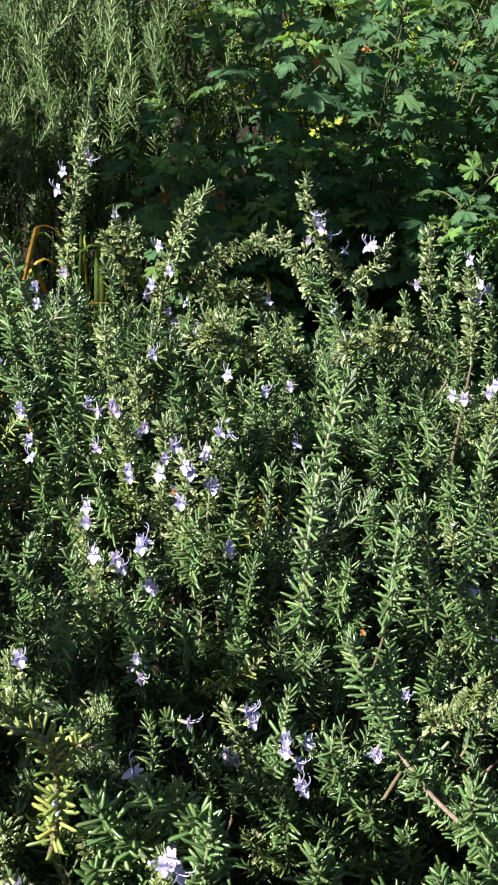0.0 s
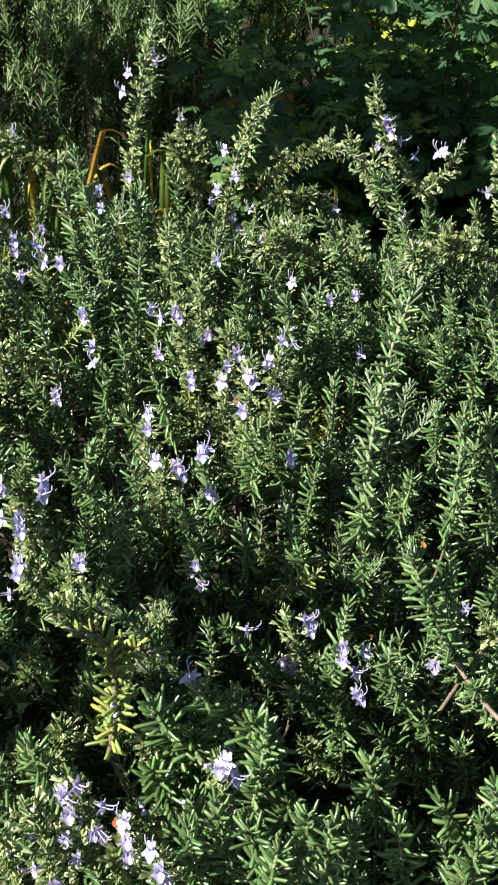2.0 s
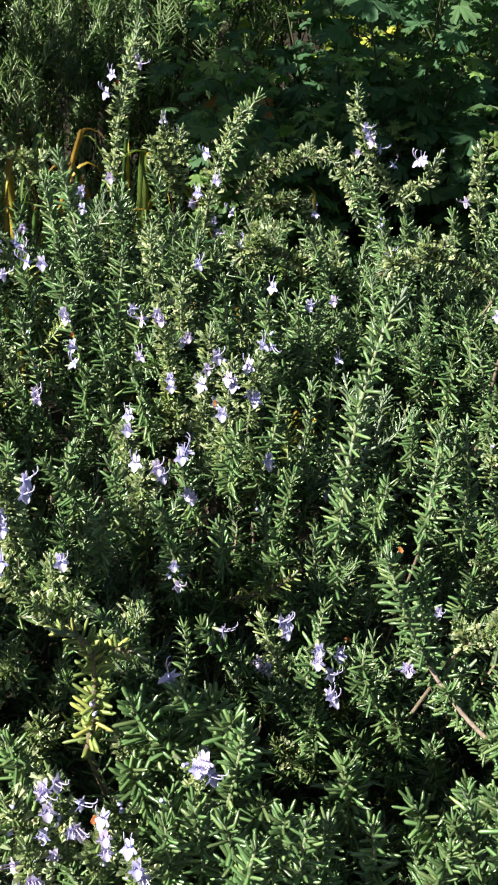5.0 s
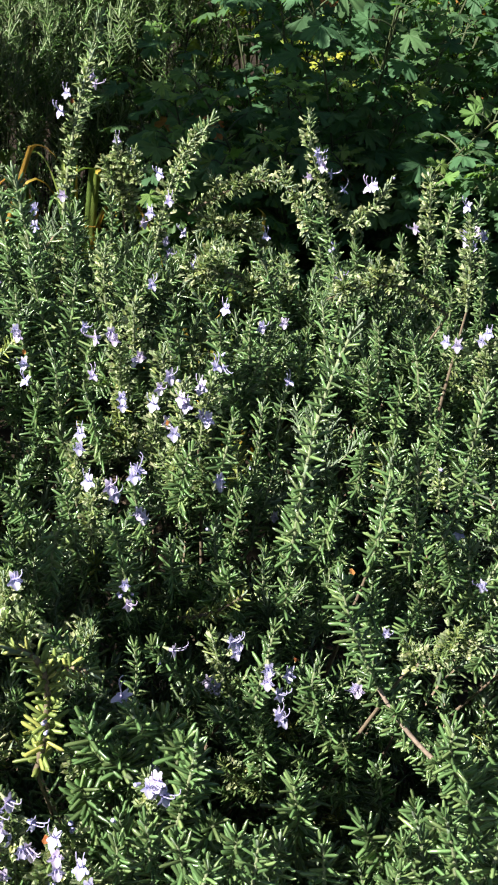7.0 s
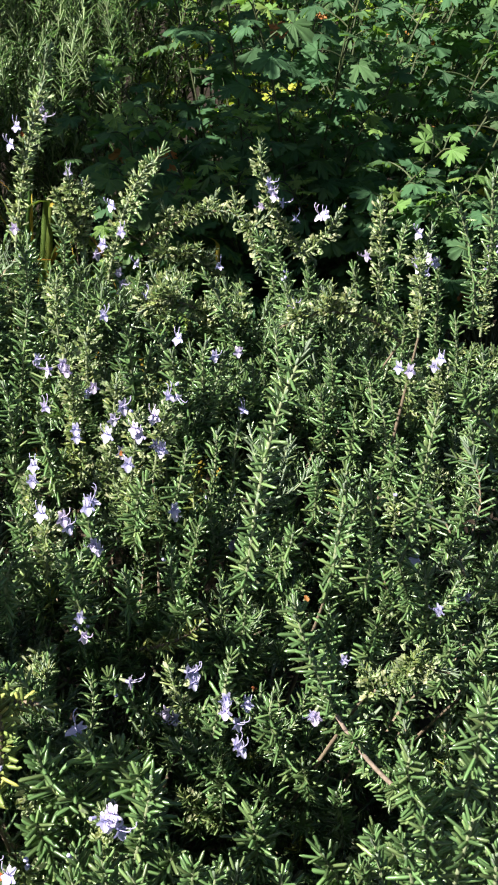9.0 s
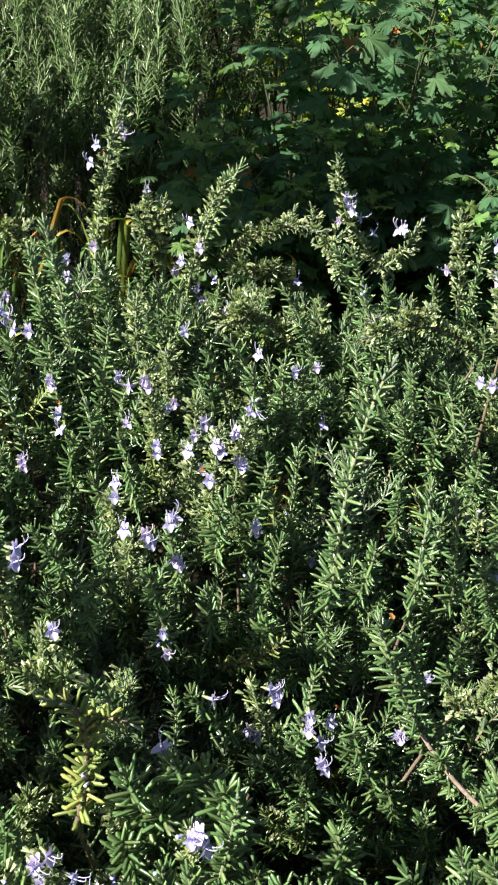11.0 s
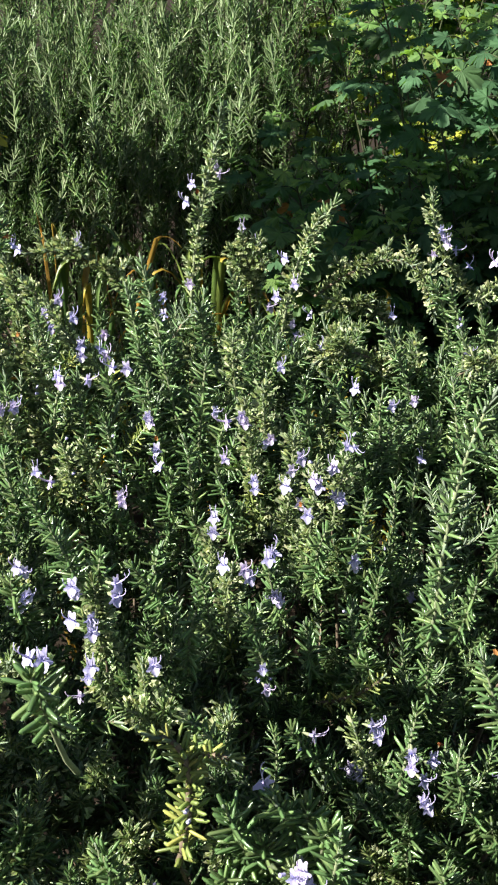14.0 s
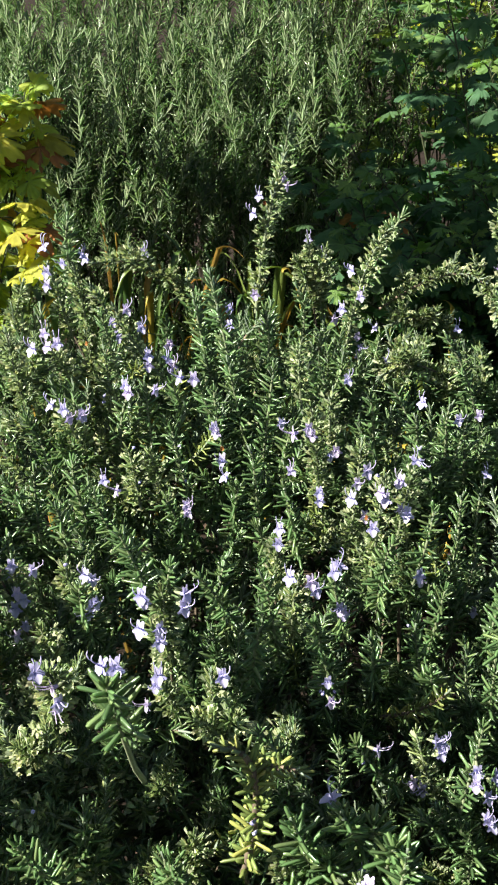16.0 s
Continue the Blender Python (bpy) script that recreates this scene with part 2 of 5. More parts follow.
def leafy(q, path, kind, size, rng, fine=2, slot=0, calyx=None):
    """Pairs of leaves along a shoot, each pair turned a quarter round from the last; calyces on flowering shoots."""
    gap, ln0, wd0, side = KINDS[kind]
    seg = np.linalg.norm(np.diff(path, axis=0), axis=1)
    s = np.concatenate([[0], np.cumsum(seg)])
    total = s[-1]
    step = gap * size * (0.25 + 0.95 * np.clip(np.arange(400) / 8, 0, 1)) * rng.uniform(0.85, 1.15, 400)
    down = np.cumsum(step) - step[0]
    at = total - down[down < total * 0.98][::-1]
    n = len(at)
    if n < 4:
        return
    node = np.stack([np.interp(at, s, path[:, k]) for k in range(3)], 1)
    tan = unit(np.gradient(node, axis=0))
    e1 = unit(np.cross(tan, np.array([0.35, 0.8, 0.5])))
    e2 = np.cross(tan, e1)
    left = total - at
    O, D, N, L, Wd, B = [], [], [], [], [], []

    def put(mask, phi, scale, open_more, away=0.0):
        k = len(node)
        young = np.clip(left / (0.028 * size), 0, 1)
        a = np.radians(17 + 37 * young ** 0.6 + 20 * np.clip(left / 0.2, 0, 1) + open_more - (20 if kind == "b" else 0) + rng.normal(0, 12, k))
        rad = np.cos(phi)[:, None] * e1 + np.sin(phi)[:, None] * e2
        d = unit(np.cos(a)[:, None] * tan + np.sin(a)[:, None] * rad + np.array([0, 0, 0.10]) + rng.normal(0, 0.06, (k, 3)))
        nn = unit(tan - d * np.sum(tan * d, 1)[:, None])
        l = ln0 * size * scale * (0.66 + 0.34 * young) * rng.uniform(0.78, 1.12, k)
        for arr, val in ((O, node + rad * (away * rng.uniform(0.2, 1, k))[:, None] + tan * (away * rng.uniform(-0.5, 0.5, k))[:, None]), (D, d), (N, nn), (L, l), (Wd, wd0 * size * (0.75 + 0.25 * young) * rng.uniform(0.85, 1.15, k)), (B, rng.uniform(-0.30, 0.12, k))):
            arr.append(val[mask])

    base = np.arange(n) * (np.pi / 2) + rng.uniform(0, 6) + (rng.normal(0, 0.9, n) if kind == "b" else 0)
    full = np.ones(n, bool)
    put(full & (rng.random(n) > 0.05), base + rng.normal(0, 0.35, n), 1, 0)
    put(full & (rng.random(n) > 0.05), base + np.pi + rng.normal(0, 0.35, n), 1, 0)
    for turn in (0.5, 1.5):
        put((rng.random(n) < side) & (left > 0.01), base + turn * np.pi + rng.normal(0, 0.4, n), 0.78, -12)
    if kind in "vm":
        put((rng.random(n) < 0.55) & (left > 0.012), base + rng.uniform(0, 6, n), 0.55, -22, 0.002)
    if kind in "fa":
        put((rng.random(n) < 0.8) & (left > 0.006), base + rng.uniform(0, 6, n), 0.7, -20)
    if kind == "f":
        for k in range(3):
            put((rng.random(n) < 0.7) & (left > 0.008), rng.uniform(0, 6.3, n), 0.55, rng.uniform(-25, 30), 0.008)
    o, d, nn, l, w, b = (np.concatenate(z) for z in (O, D, N, L, Wd, B))
    needles(q, o, d, nn, l, w, b, slot, fine)
    if calyx is not None:
        whorl = np.abs(np.sin(at / 0.011 + rng.uniform(0, 3))) > 0.45
        for rep in range(6):
            m = (rng.random(n) < (0.75 if kind == "f" else 0.36)) & (at > 0.12 * total) & (left > 0.012) & whorl
            if not m.any():
                continue
            phi = rng.uniform(0, 6.3, n)
            rad = np.cos(phi)[:, None] * e1 + np.sin(phi)[:, None] * e2
            d = unit(rad + tan * rng.uniform(0.2, 1.0, n)[:, None] + np.array([0, 0, 0.1]))
            oo = node + rad * rng.uniform(0.003, 0.014 if kind == "f" else 0.010, n)[:, None]
            cups(calyx, oo[m], d[m], rng.uniform(0.005, 0.0080, n)[m], rng.uniform(0.0017, 0.0029, n)[m])


def patch(q, o, fwd, side, up, ln, wd, curl, cup, slot, shape=0.55):
    """A curved petal."""
    us, vs = np.linspace(0, 1, 5), (-1, -0.5, 0, 0.5, 1)
    v = []
    for u in us:
        p = wd * (0.35 + 0.65 * math.sin(math.pi * min(1, u ** shape * 1.02)) if u < 1 else 0.45)
        for k in vs:
            v.append(o + fwd * ln * u * (1 - 0.10 * k * k) + up * (curl * ln * u * u + cup * wd * k * k) + side * p * k)
    f = [(r * 5 + c, r * 5 + c + 1, r * 5 + c + 6, r * 5 + c + 5) for r in range(4) for c in range(4)]
    q.add(v, f, slot)


def flower_mesh(seed, mats=None, open_=1.0):
    """A two-lipped flower: calyx, tube, two upper lobes, three lower ones and two long arched stamens."""
    rng = np.random.default_rng(seed)
    q = Quads()
    X, Y, Z = np.eye(3)
    tube(q, [Y * 0.0, Y * 0.0035, Y * 0.006], 0.0009, 0.0019, 2, 6)
    tube(q, [Y * 0.004, Y * 0.0075, Y * 0.010 + Z * 0.0006], 0.0012, 0.0020, 0, 6)
    o = Y * 0.0095 + Z * 0.0005
    for sg in (-1, 1):
        patch(q, o + Z * 0.0008, unit(Z * 1.0 + Y * rng.uniform(0.1, 0.4) + X * sg * 0.42), unit(X - Z * sg * 0.42), Y, 0.0072 * open_, 0.0026, rng.uniform(-0.45, -0.1), 0.15, 1)
        patch(q, o, unit(-Z * 0.45 + Y * 0.5 + X * sg * 0.9), unit(X * 0.4 * sg + Z), Y, 0.0082 * open_, 0.0029, -0.3, 0.2, 0)
    fwd = unit(-Z * rng.uniform(0.7, 1.1) + Y * 0.6)
    patch(q, o - Z * 0.001, fwd, X, unit(np.cross(X, fwd)), 0.0085 * open_, 0.0038, rng.uniform(-0.35, 0.1), 0.35, 1, 0.9)
    for sg in (-1, 1) if open_ == 1 else ():
        u = np.linspace(0, 1, 7)[:, None]
        tube(q, o + Y * 0.012 * np.sin(u * 1.9) + Z * (0.013 * u) + X * sg * (0.0012 + 0.002 * u), 0.00055, 0.00040, 1, 4)
    return q.mesh("flower", mats or [PETAL, PETAL_PALE, CALYX], smooth=True)


def bud_mesh():
    q = Quads()
    Y = np.eye(3)[1]
    tube(q, [Y * 0.0, Y * 0.003, Y * 0.0055], 0.0009, 0.0020, 1, 6)
    tube(q, [Y * 0.0045, Y * 0.0065, Y * 0.0085, Y * 0.010], 0.0019, 0.0023, 0, 6)
    tube(q, [Y * 0.0100, Y * 0.0112, Y * 0.0118], 0.0023, 0.0004, 0, 6)
    return q.mesh("bud", [BUD, CALYX], smooth=True)


# ---- ground ----
def ground():
    q = Quads()
    xs = np.concatenate([np.linspace(-1500, -6, 12), np.linspace(-5, 5, 90), np.linspace(6, 1500, 12)])
    ys = np.concatenate([np.linspace(-1500, -4, 12), np.linspace(-3, 7, 90), np.linspace(8, 1500, 12)])
    v = [(x, y, 0.02 * noise.noise((x * 2, y * 2, 0)) + 0.008 * noise.noise((x * 11, y * 11, 3)) - 0.01 if abs(x) < 6 and abs(y) < 8 else -0.01) for y in ys for x in xs]
    n = len(xs)
    q.add(v, [(r * n + c, r * n + c + 1, (r + 1) * n + c + 1, (r + 1) * n + c) for r in range(len(ys) - 1) for c in range(n - 1)], 0)
    return tagged(new("ground", q.mesh("ground", [SOIL], smooth=True)), "dark brown bare garden soil under the shrubs", "soil", kind="structure")


ground()


def litter():
    """Dry leaf scraps and twigs on the soil."""
    rng = np.random.default_rng(5)
    q = Quads()
    n = 2600
    o = np.stack([rng.uniform(-1.6, 1.6, n), rng.uniform(1.2, 4.6, n), rng.uniform(0.008, 0.03, n)], 1)
    a = rng.uniform(0, 6.3, n)
    d = unit(np.stack([np.cos(a), np.sin(a), rng.normal(0, 0.15, n)], 1))
    up = unit(np.array([0, 0, 1.0]) - d * d[:, 2:])
    needles(q, o, d, up, rng.uniform(0.015, 0.05, n), rng.uniform(0.001, 0.009, n), rng.uniform(-0.2, 0.2, n), 0, 0)
    me = q.mesh("litter", [LITTER, LITTER])
    return tagged(new("leaf_litter", me), "scattered dry brown leaf litter and twigs on the soil", "leaf litter", kind="stuff")


litter()

# ---- flowering rosemary in front ----
bush = thing("rosemary_bush", (0.12, 1.5, 0), "sprawling green rosemary bush in pale blue flower, growing in soil", "shrub")
FLOWERS = [flower_mesh(k) for k in range(6)]
BUDS = [bud_mesh()]
WITHERED = [flower_mesh(k, [RUST, RUST, CALYX], 0.55) for k in (7, 8)]
ROOT = []
rng_main = np.random.default_rng(11)
MATS = {"y": [LEAF_YELLOW, UNDER], "a": [LEAF_PALE, UNDER], "v": [LEAF, UNDER], "m": [LEAF, UNDER], "f": [LEAF_LIGHT, UNDER]}


def sprig(kind, tip, mid, base, size=1.0, flowers=(), buds=(), withered=(), bare=0.0):
    """One shoot of the bush: stem with leaves, calyces, flowers and buds."""
    rng = rng_main
    if kind == "v" and tip[1] < 0.96:
        size *= 1.12
    deep = float(rng.uniform(0.01, 0.075))
    mid, base = np.array(mid) + (0, deep * 0.3, -0.15 * deep), np.array(base) + (0, deep, -0.5 * deep)
    path = bend_through(tip, mid, base, 14)
    if kind in "vm":
        fall = unit(path[0] - path[3]) * 0.05 - np.array([0, -0.02, 0.015])
        path = np.concatenate([bend_through(path[0], path[0] + fall * 0.5, path[0] + fall, 5)[:-1], path])
        base = path[0]
    q = Quads()
    tube(q, path, (0.0034 if kind == "y" else 0.0023) * size, (0.0022 if kind == "y" else 0.0013) * size, 0, 6)
    stem = part("stem", q.mesh("stem", [WOOD if kind in "ya" else TWIG], base, True), bush, "", base)
    q, cal = Quads(), Quads()
    leafy(q, path[int(bare * len(path)):], kind, size, rng, 2, 0, cal if kind in "fa" else None)
    if kind == "a":
        for k in range(9):
            at = path[int(rng.integers(2, 13))]
            end = at + unit(np.array([rng.normal(0, 0.6), rng.normal(-0.2, 0.5), 1.0])) * rng.uniform(0.022, 0.042)
            leafy(q, bend_through(end, (at + end) / 2, at, 4), "f", 0.85, rng, 1, 0, cal)
    part("leaf", q.mesh("leaf", MATS[kind], base, True), stem, "", base, kind="stuff")
    if cal.v:
        part("calyx", cal.mesh("calyx", [CALYX], base), stem, "pale yellow-green calyx tufts", base, kind="stuff")
    for name, places, shapes in (("flower", flowers, FLOWERS), ("bud", buds, BUDS), ("withered_flower", withered, WITHERED)):
        for p in places:
            p = Vector(p)
            along = min(1.0, max(0.0, (tip[2] - p.z) / (tip[2] - base[2] + 1e-6)))
            p += Vector((0, 1, -0.5)) * (deep * along * along)
            near = Vector(min(path, key=lambda z: (Vector(z) - p).length))
            p = near + (p - near).normalized() * min((p - near).length, 0.012 if name == "bud" else 0.022)
            out = (p - near).normalized() + Vector((rng.normal(0, 0.5), -0.55 + rng.normal(0, 0.4), rng.normal(0, 0.3) + (0.5 if name == "bud" else 0)))
            turn = out.to_track_quat("Y", "Z")
            part(name, shapes[int(rng.integers(len(shapes)))], stem, {"flower": "pale lavender-blue flower", "bud": "", "withered_flower": "withered rust-orange flower"}[name], p - out.normalized() * 0.008, turn, float(rng.uniform(1.0, 1.28)) * {"flower": 1.0, "bud": 0.75, "withered_flower": 0.65}[name])
    ROOT.append((kind, path, size))


sprig("f", (-0.058, 1.864, 1.096), (-0.087, 1.864, 0.983), (-0.106, 1.864, 0.856), size=1.3, flowers=[(-0.057, 1.851, 1.053), (-0.096, 1.854, 1.036), (-0.115, 1.852, 1.009), (-0.105, 1.855, 0.891)], withered=[(-0.088, 1.850, 1.027)])
sprig("f", (-0.025, 1.878, 0.961), (-0.014, 1.878, 0.904), (-0.001, 1.878, 0.840), flowers=[(-0.025, 1.868, 0.967), (0.010, 1.871, 0.940), (0.018, 1.862, 0.846)])
sprig("f", (0.105, 1.810, 1.009), (0.062, 1.810, 0.943), (0.031, 1.810, 0.813), size=1.1, flowers=[(0.030, 1.800, 0.942), (0.014, 1.800, 0.882), (0.051, 1.800, 0.900), (0.049, 1.800, 0.842), (0.053, 1.800, 0.823), (0.052, 1.800, 0.811), (0.022, 1.800, 0.788)], withered=[(0.015, 1.800, 0.808)])
sprig("v", (0.110, 1.800, 1.019), (0.091, 1.800, 0.988), (0.071, 1.810, 0.948), size=1.1)
sprig("f", (-0.045, 1.860, 0.940), (-0.031, 1.870, 0.909), (-0.017, 1.880, 0.864), size=0.95)
sprig("f", (-0.025, 1.860, 0.969), (-0.021, 1.870, 0.924), (-0.017, 1.880, 0.864), size=0.95)
sprig("f", (0.002, 1.860, 0.955), (-0.007, 1.870, 0.916), (-0.017, 1.880, 0.864), size=0.95)
sprig("f", (0.013, 1.860, 0.926), (-0.002, 1.870, 0.902), (-0.017, 1.880, 0.864), size=0.95)
sprig("f", (-0.035, 1.860, 0.918), (-0.026, 1.870, 0.898), (-0.017, 1.880, 0.864), size=0.95)
sprig("f", (-0.007, 1.860, 0.931), (-0.012, 1.870, 0.905), (-0.017, 1.880, 0.864), size=0.95)
sprig("v", (-0.048, 1.860, 1.146), (-0.056, 1.860, 1.115), (-0.065, 1.860, 1.063), size=0.95)
sprig("a", (0.257, 1.792, 0.848), (0.204, 1.792, 0.938), (0.082, 1.792, 0.892), withered=[(0.183, 1.795, 0.973)])
sprig("f", (0.264, 1.920, 1.002), (0.293, 1.920, 0.900), (0.374, 1.920, 0.825), flowers=[(0.276, 1.911, 0.947), (0.281, 1.905, 0.936), (0.291, 1.910, 0.925), (0.300, 1.913, 0.915), (0.269, 1.903, 0.912), (0.344, 1.918, 0.893)])
sprig("a", (0.098, 1.843, 0.839), (0.154, 1.843, 0.848), (0.216, 1.843, 0.807), flowers=[(0.072, 1.830, 0.839), (0.222, 1.838, 0.836)])
sprig("a", (0.079, 1.671, 0.825), (0.134, 1.671, 0.842), (0.199, 1.671, 0.803), flowers=[(0.083, 1.666, 0.850)])
sprig("v", (0.165, 1.646, 0.889), (0.195, 1.646, 0.835), (0.222, 1.646, 0.754), flowers=[(0.216, 1.635, 0.777)])
sprig("v", (0.248, 1.764, 0.906), (0.271, 1.764, 0.863), (0.293, 1.764, 0.774))
sprig("v", (0.282, 1.691, 0.868), (0.287, 1.691, 0.838), (0.290, 1.691, 0.786), flowers=[(0.289, 1.682, 0.838)], buds=[(0.275, 1.680, 0.872), (0.280, 1.682, 0.875)])
sprig("v", (0.317, 1.691, 0.868), (0.331, 1.691, 0.838), (0.323, 1.691, 0.786))
sprig("v", (0.157, 1.491, 0.855), (0.154, 1.491, 0.824), (0.161, 1.491, 0.760), flowers=[(0.165, 1.480, 0.845)])
sprig("v", (0.180, 1.501, 0.839), (0.181, 1.501, 0.807), (0.188, 1.501, 0.738))
sprig("v", (0.086, 1.511, 0.870), (0.101, 1.511, 0.847), (0.117, 1.511, 0.799))
sprig("a", (-0.362, 1.933, 0.912), (-0.275, 1.933, 0.905), (-0.194, 1.933, 0.835), flowers=[(-0.369, 1.924, 0.921), (-0.281, 1.929, 0.933)])
sprig("v", (-0.163, 1.734, 0.959), (-0.157, 1.734, 0.908), (-0.141, 1.734, 0.804), flowers=[(-0.127, 1.728, 0.906), (-0.123, 1.724, 0.879)])
sprig("v", (-0.177, 1.701, 0.935), (-0.174, 1.701, 0.894), (-0.170, 1.701, 0.791))
sprig("v", (-0.076, 1.713, 0.915), (-0.081, 1.713, 0.864), (-0.078, 1.713, 0.795), buds=[(-0.112, 1.701, 0.890), (-0.097, 1.704, 0.833)])
sprig("v", (-0.038, 1.771, 0.921), (-0.030, 1.771, 0.891), (-0.034, 1.771, 0.843))
sprig("v", (-0.242, 1.847, 0.846), (-0.244, 1.847, 0.828), (-0.253, 1.847, 0.796), flowers=[(-0.238, 1.835, 0.814)])
sprig("f", (-0.278, 1.599, 0.954), (-0.235, 1.599, 0.874), (-0.173, 1.599, 0.809), flowers=[(-0.263, 1.593, 0.952), (-0.242, 1.590, 0.930), (-0.236, 1.587, 0.891), (-0.235, 1.588, 0.879), (-0.211, 1.595, 0.880), (-0.202, 1.592, 0.873)], withered=[(-0.181, 1.593, 0.836)])
sprig("f", (-0.325, 1.679, 0.959), (-0.298, 1.679, 0.902), (-0.281, 1.679, 0.809), flowers=[(-0.296, 1.669, 0.909), (-0.289, 1.667, 0.890)])
sprig("v", (-0.233, 1.523, 0.873), (-0.230, 1.523, 0.825), (-0.229, 1.523, 0.752), flowers=[(-0.221, 1.514, 0.873)])
sprig("f", (-0.288, 1.553, 0.924), (-0.285, 1.553, 0.861), (-0.288, 1.553, 0.779), buds=[(-0.297, 1.545, 0.840), (-0.296, 1.539, 0.846)], withered=[(-0.313, 1.540, 0.924)])
sprig("v", (-0.064, 1.494, 0.908), (-0.072, 1.494, 0.854), (-0.081, 1.494, 0.791), flowers=[(-0.047, 1.481, 0.832)])
sprig("v", (-0.123, 1.520, 0.905), (-0.114, 1.520, 0.843), (-0.105, 1.520, 0.762))
sprig("f", (-0.030, 1.564, 0.920), (-0.034, 1.564, 0.880), (-0.031, 1.564, 0.824))
sprig("f", (0.010, 1.486, 0.881), (0.006, 1.486, 0.842), (0.007, 1.486, 0.794), flowers=[(0.031, 1.482, 0.901), (0.014, 1.474, 0.808), (0.005, 1.471, 0.801)])
sprig("v", (-0.190, 1.451, 0.842), (-0.188, 1.451, 0.819), (-0.180, 1.451, 0.771), buds=[(-0.176, 1.440, 0.824), (-0.171, 1.430, 0.766)])
sprig("v", (-0.139, 1.484, 0.881), (-0.137, 1.484, 0.843), (-0.131, 1.484, 0.795), flowers=[(-0.140, 1.474, 0.839), (-0.136, 1.474, 0.830), (-0.130, 1.465, 0.792)], withered=[(-0.131, 1.472, 0.807)])
sprig("v", (-0.167, 1.520, 0.890), (-0.157, 1.520, 0.858), (-0.148, 1.520, 0.811), flowers=[(-0.180, 1.508, 0.891), (-0.167, 1.510, 0.890)])
sprig("f", (-0.017, 1.394, 0.897), (-0.011, 1.394, 0.845), (-0.008, 1.394, 0.761), flowers=[(-0.041, 1.384, 0.865), (-0.019, 1.381, 0.881), (-0.014, 1.381, 0.870), (-0.008, 1.385, 0.789), (-0.006, 1.379, 0.777)], buds=[(-0.038, 1.385, 0.854)])
sprig("f", (0.067, 1.315, 0.847), (0.062, 1.315, 0.788), (0.053, 1.315, 0.696), flowers=[(0.055, 1.308, 0.785), (0.064, 1.304, 0.831), (0.069, 1.305, 0.823)], buds=[(0.054, 1.305, 0.853)], withered=[(0.046, 1.306, 0.797)])
sprig("f", (0.043, 1.389, 0.855), (0.037, 1.389, 0.779), (0.028, 1.389, 0.684), flowers=[(0.037, 1.381, 0.807), (0.034, 1.378, 0.785), (0.047, 1.376, 0.763), (0.047, 1.380, 0.822)])
sprig("f", (0.105, 1.341, 0.841), (0.096, 1.341, 0.812), (0.087, 1.341, 0.743), flowers=[(0.089, 1.332, 0.798), (0.097, 1.329, 0.792), (0.101, 1.335, 0.855), (0.088, 1.333, 0.831)])
sprig("v", (0.180, 1.500, 0.832), (0.155, 1.500, 0.747), (0.113, 1.500, 0.662))
sprig("v", (0.123, 1.301, 0.810), (0.118, 1.301, 0.766), (0.106, 1.301, 0.705), flowers=[(0.108, 1.292, 0.726), (0.110, 1.286, 0.714)])
sprig("v", (0.208, 1.513, 0.740), (0.201, 1.513, 0.655), (0.215, 1.513, 0.530), flowers=[(0.208, 1.505, 0.752), (0.201, 1.495, 0.547)], buds=[(0.202, 1.506, 0.624)])
sprig("v", (0.169, 1.429, 0.759), (0.167, 1.429, 0.677), (0.168, 1.429, 0.583), buds=[(0.147, 1.419, 0.666)])
sprig("v", (0.203, 1.006, 1.055), (0.179, 1.006, 0.967), (0.170, 1.006, 0.836))
sprig("f", (-0.054, 1.325, 0.768), (-0.058, 1.325, 0.737), (-0.062, 1.325, 0.674), flowers=[(-0.053, 1.315, 0.777), (-0.054, 1.313, 0.763)])
sprig("f", (-0.028, 1.197, 0.783), (-0.035, 1.197, 0.747), (-0.038, 1.197, 0.695), flowers=[(-0.037, 1.187, 0.789), (-0.018, 1.185, 0.786), (-0.013, 1.186, 0.775)])
sprig("v", (-0.069, 1.208, 0.776), (-0.063, 1.208, 0.747), (-0.058, 1.208, 0.695))
sprig("v", (-0.110, 1.234, 0.782), (-0.118, 1.234, 0.746), (-0.116, 1.234, 0.693))
sprig("v", (-0.131, 1.157, 0.806), (-0.117, 1.157, 0.779), (-0.109, 1.157, 0.744))
sprig("v", (-0.194, 1.052, 0.916), (-0.181, 1.052, 0.870), (-0.171, 1.052, 0.806), flowers=[(-0.175, 1.041, 0.851), (-0.174, 1.041, 0.839)])
sprig("v", (-0.148, 1.057, 0.879), (-0.156, 1.057, 0.841), (-0.165, 1.057, 0.776))
sprig("f", (-0.159, 1.064, 0.847), (-0.161, 1.064, 0.811), (-0.173, 1.064, 0.744), flowers=[(-0.135, 1.054, 0.850), (-0.134, 1.053, 0.834), (-0.163, 1.052, 0.815)])
sprig("f", (-0.258, 1.188, 0.802), (-0.257, 1.188, 0.767), (-0.258, 1.188, 0.716), flowers=[(-0.250, 1.177, 0.794), (-0.257, 1.177, 0.752), (-0.250, 1.177, 0.763), (-0.255, 1.178, 0.796), (-0.254, 1.176, 0.761)])
sprig("v", (0.114, 1.209, 0.660), (0.110, 1.209, 0.629), (0.097, 1.209, 0.586))
sprig("v", (0.187, 1.198, 0.660), (0.188, 1.198, 0.633), (0.188, 1.198, 0.578))
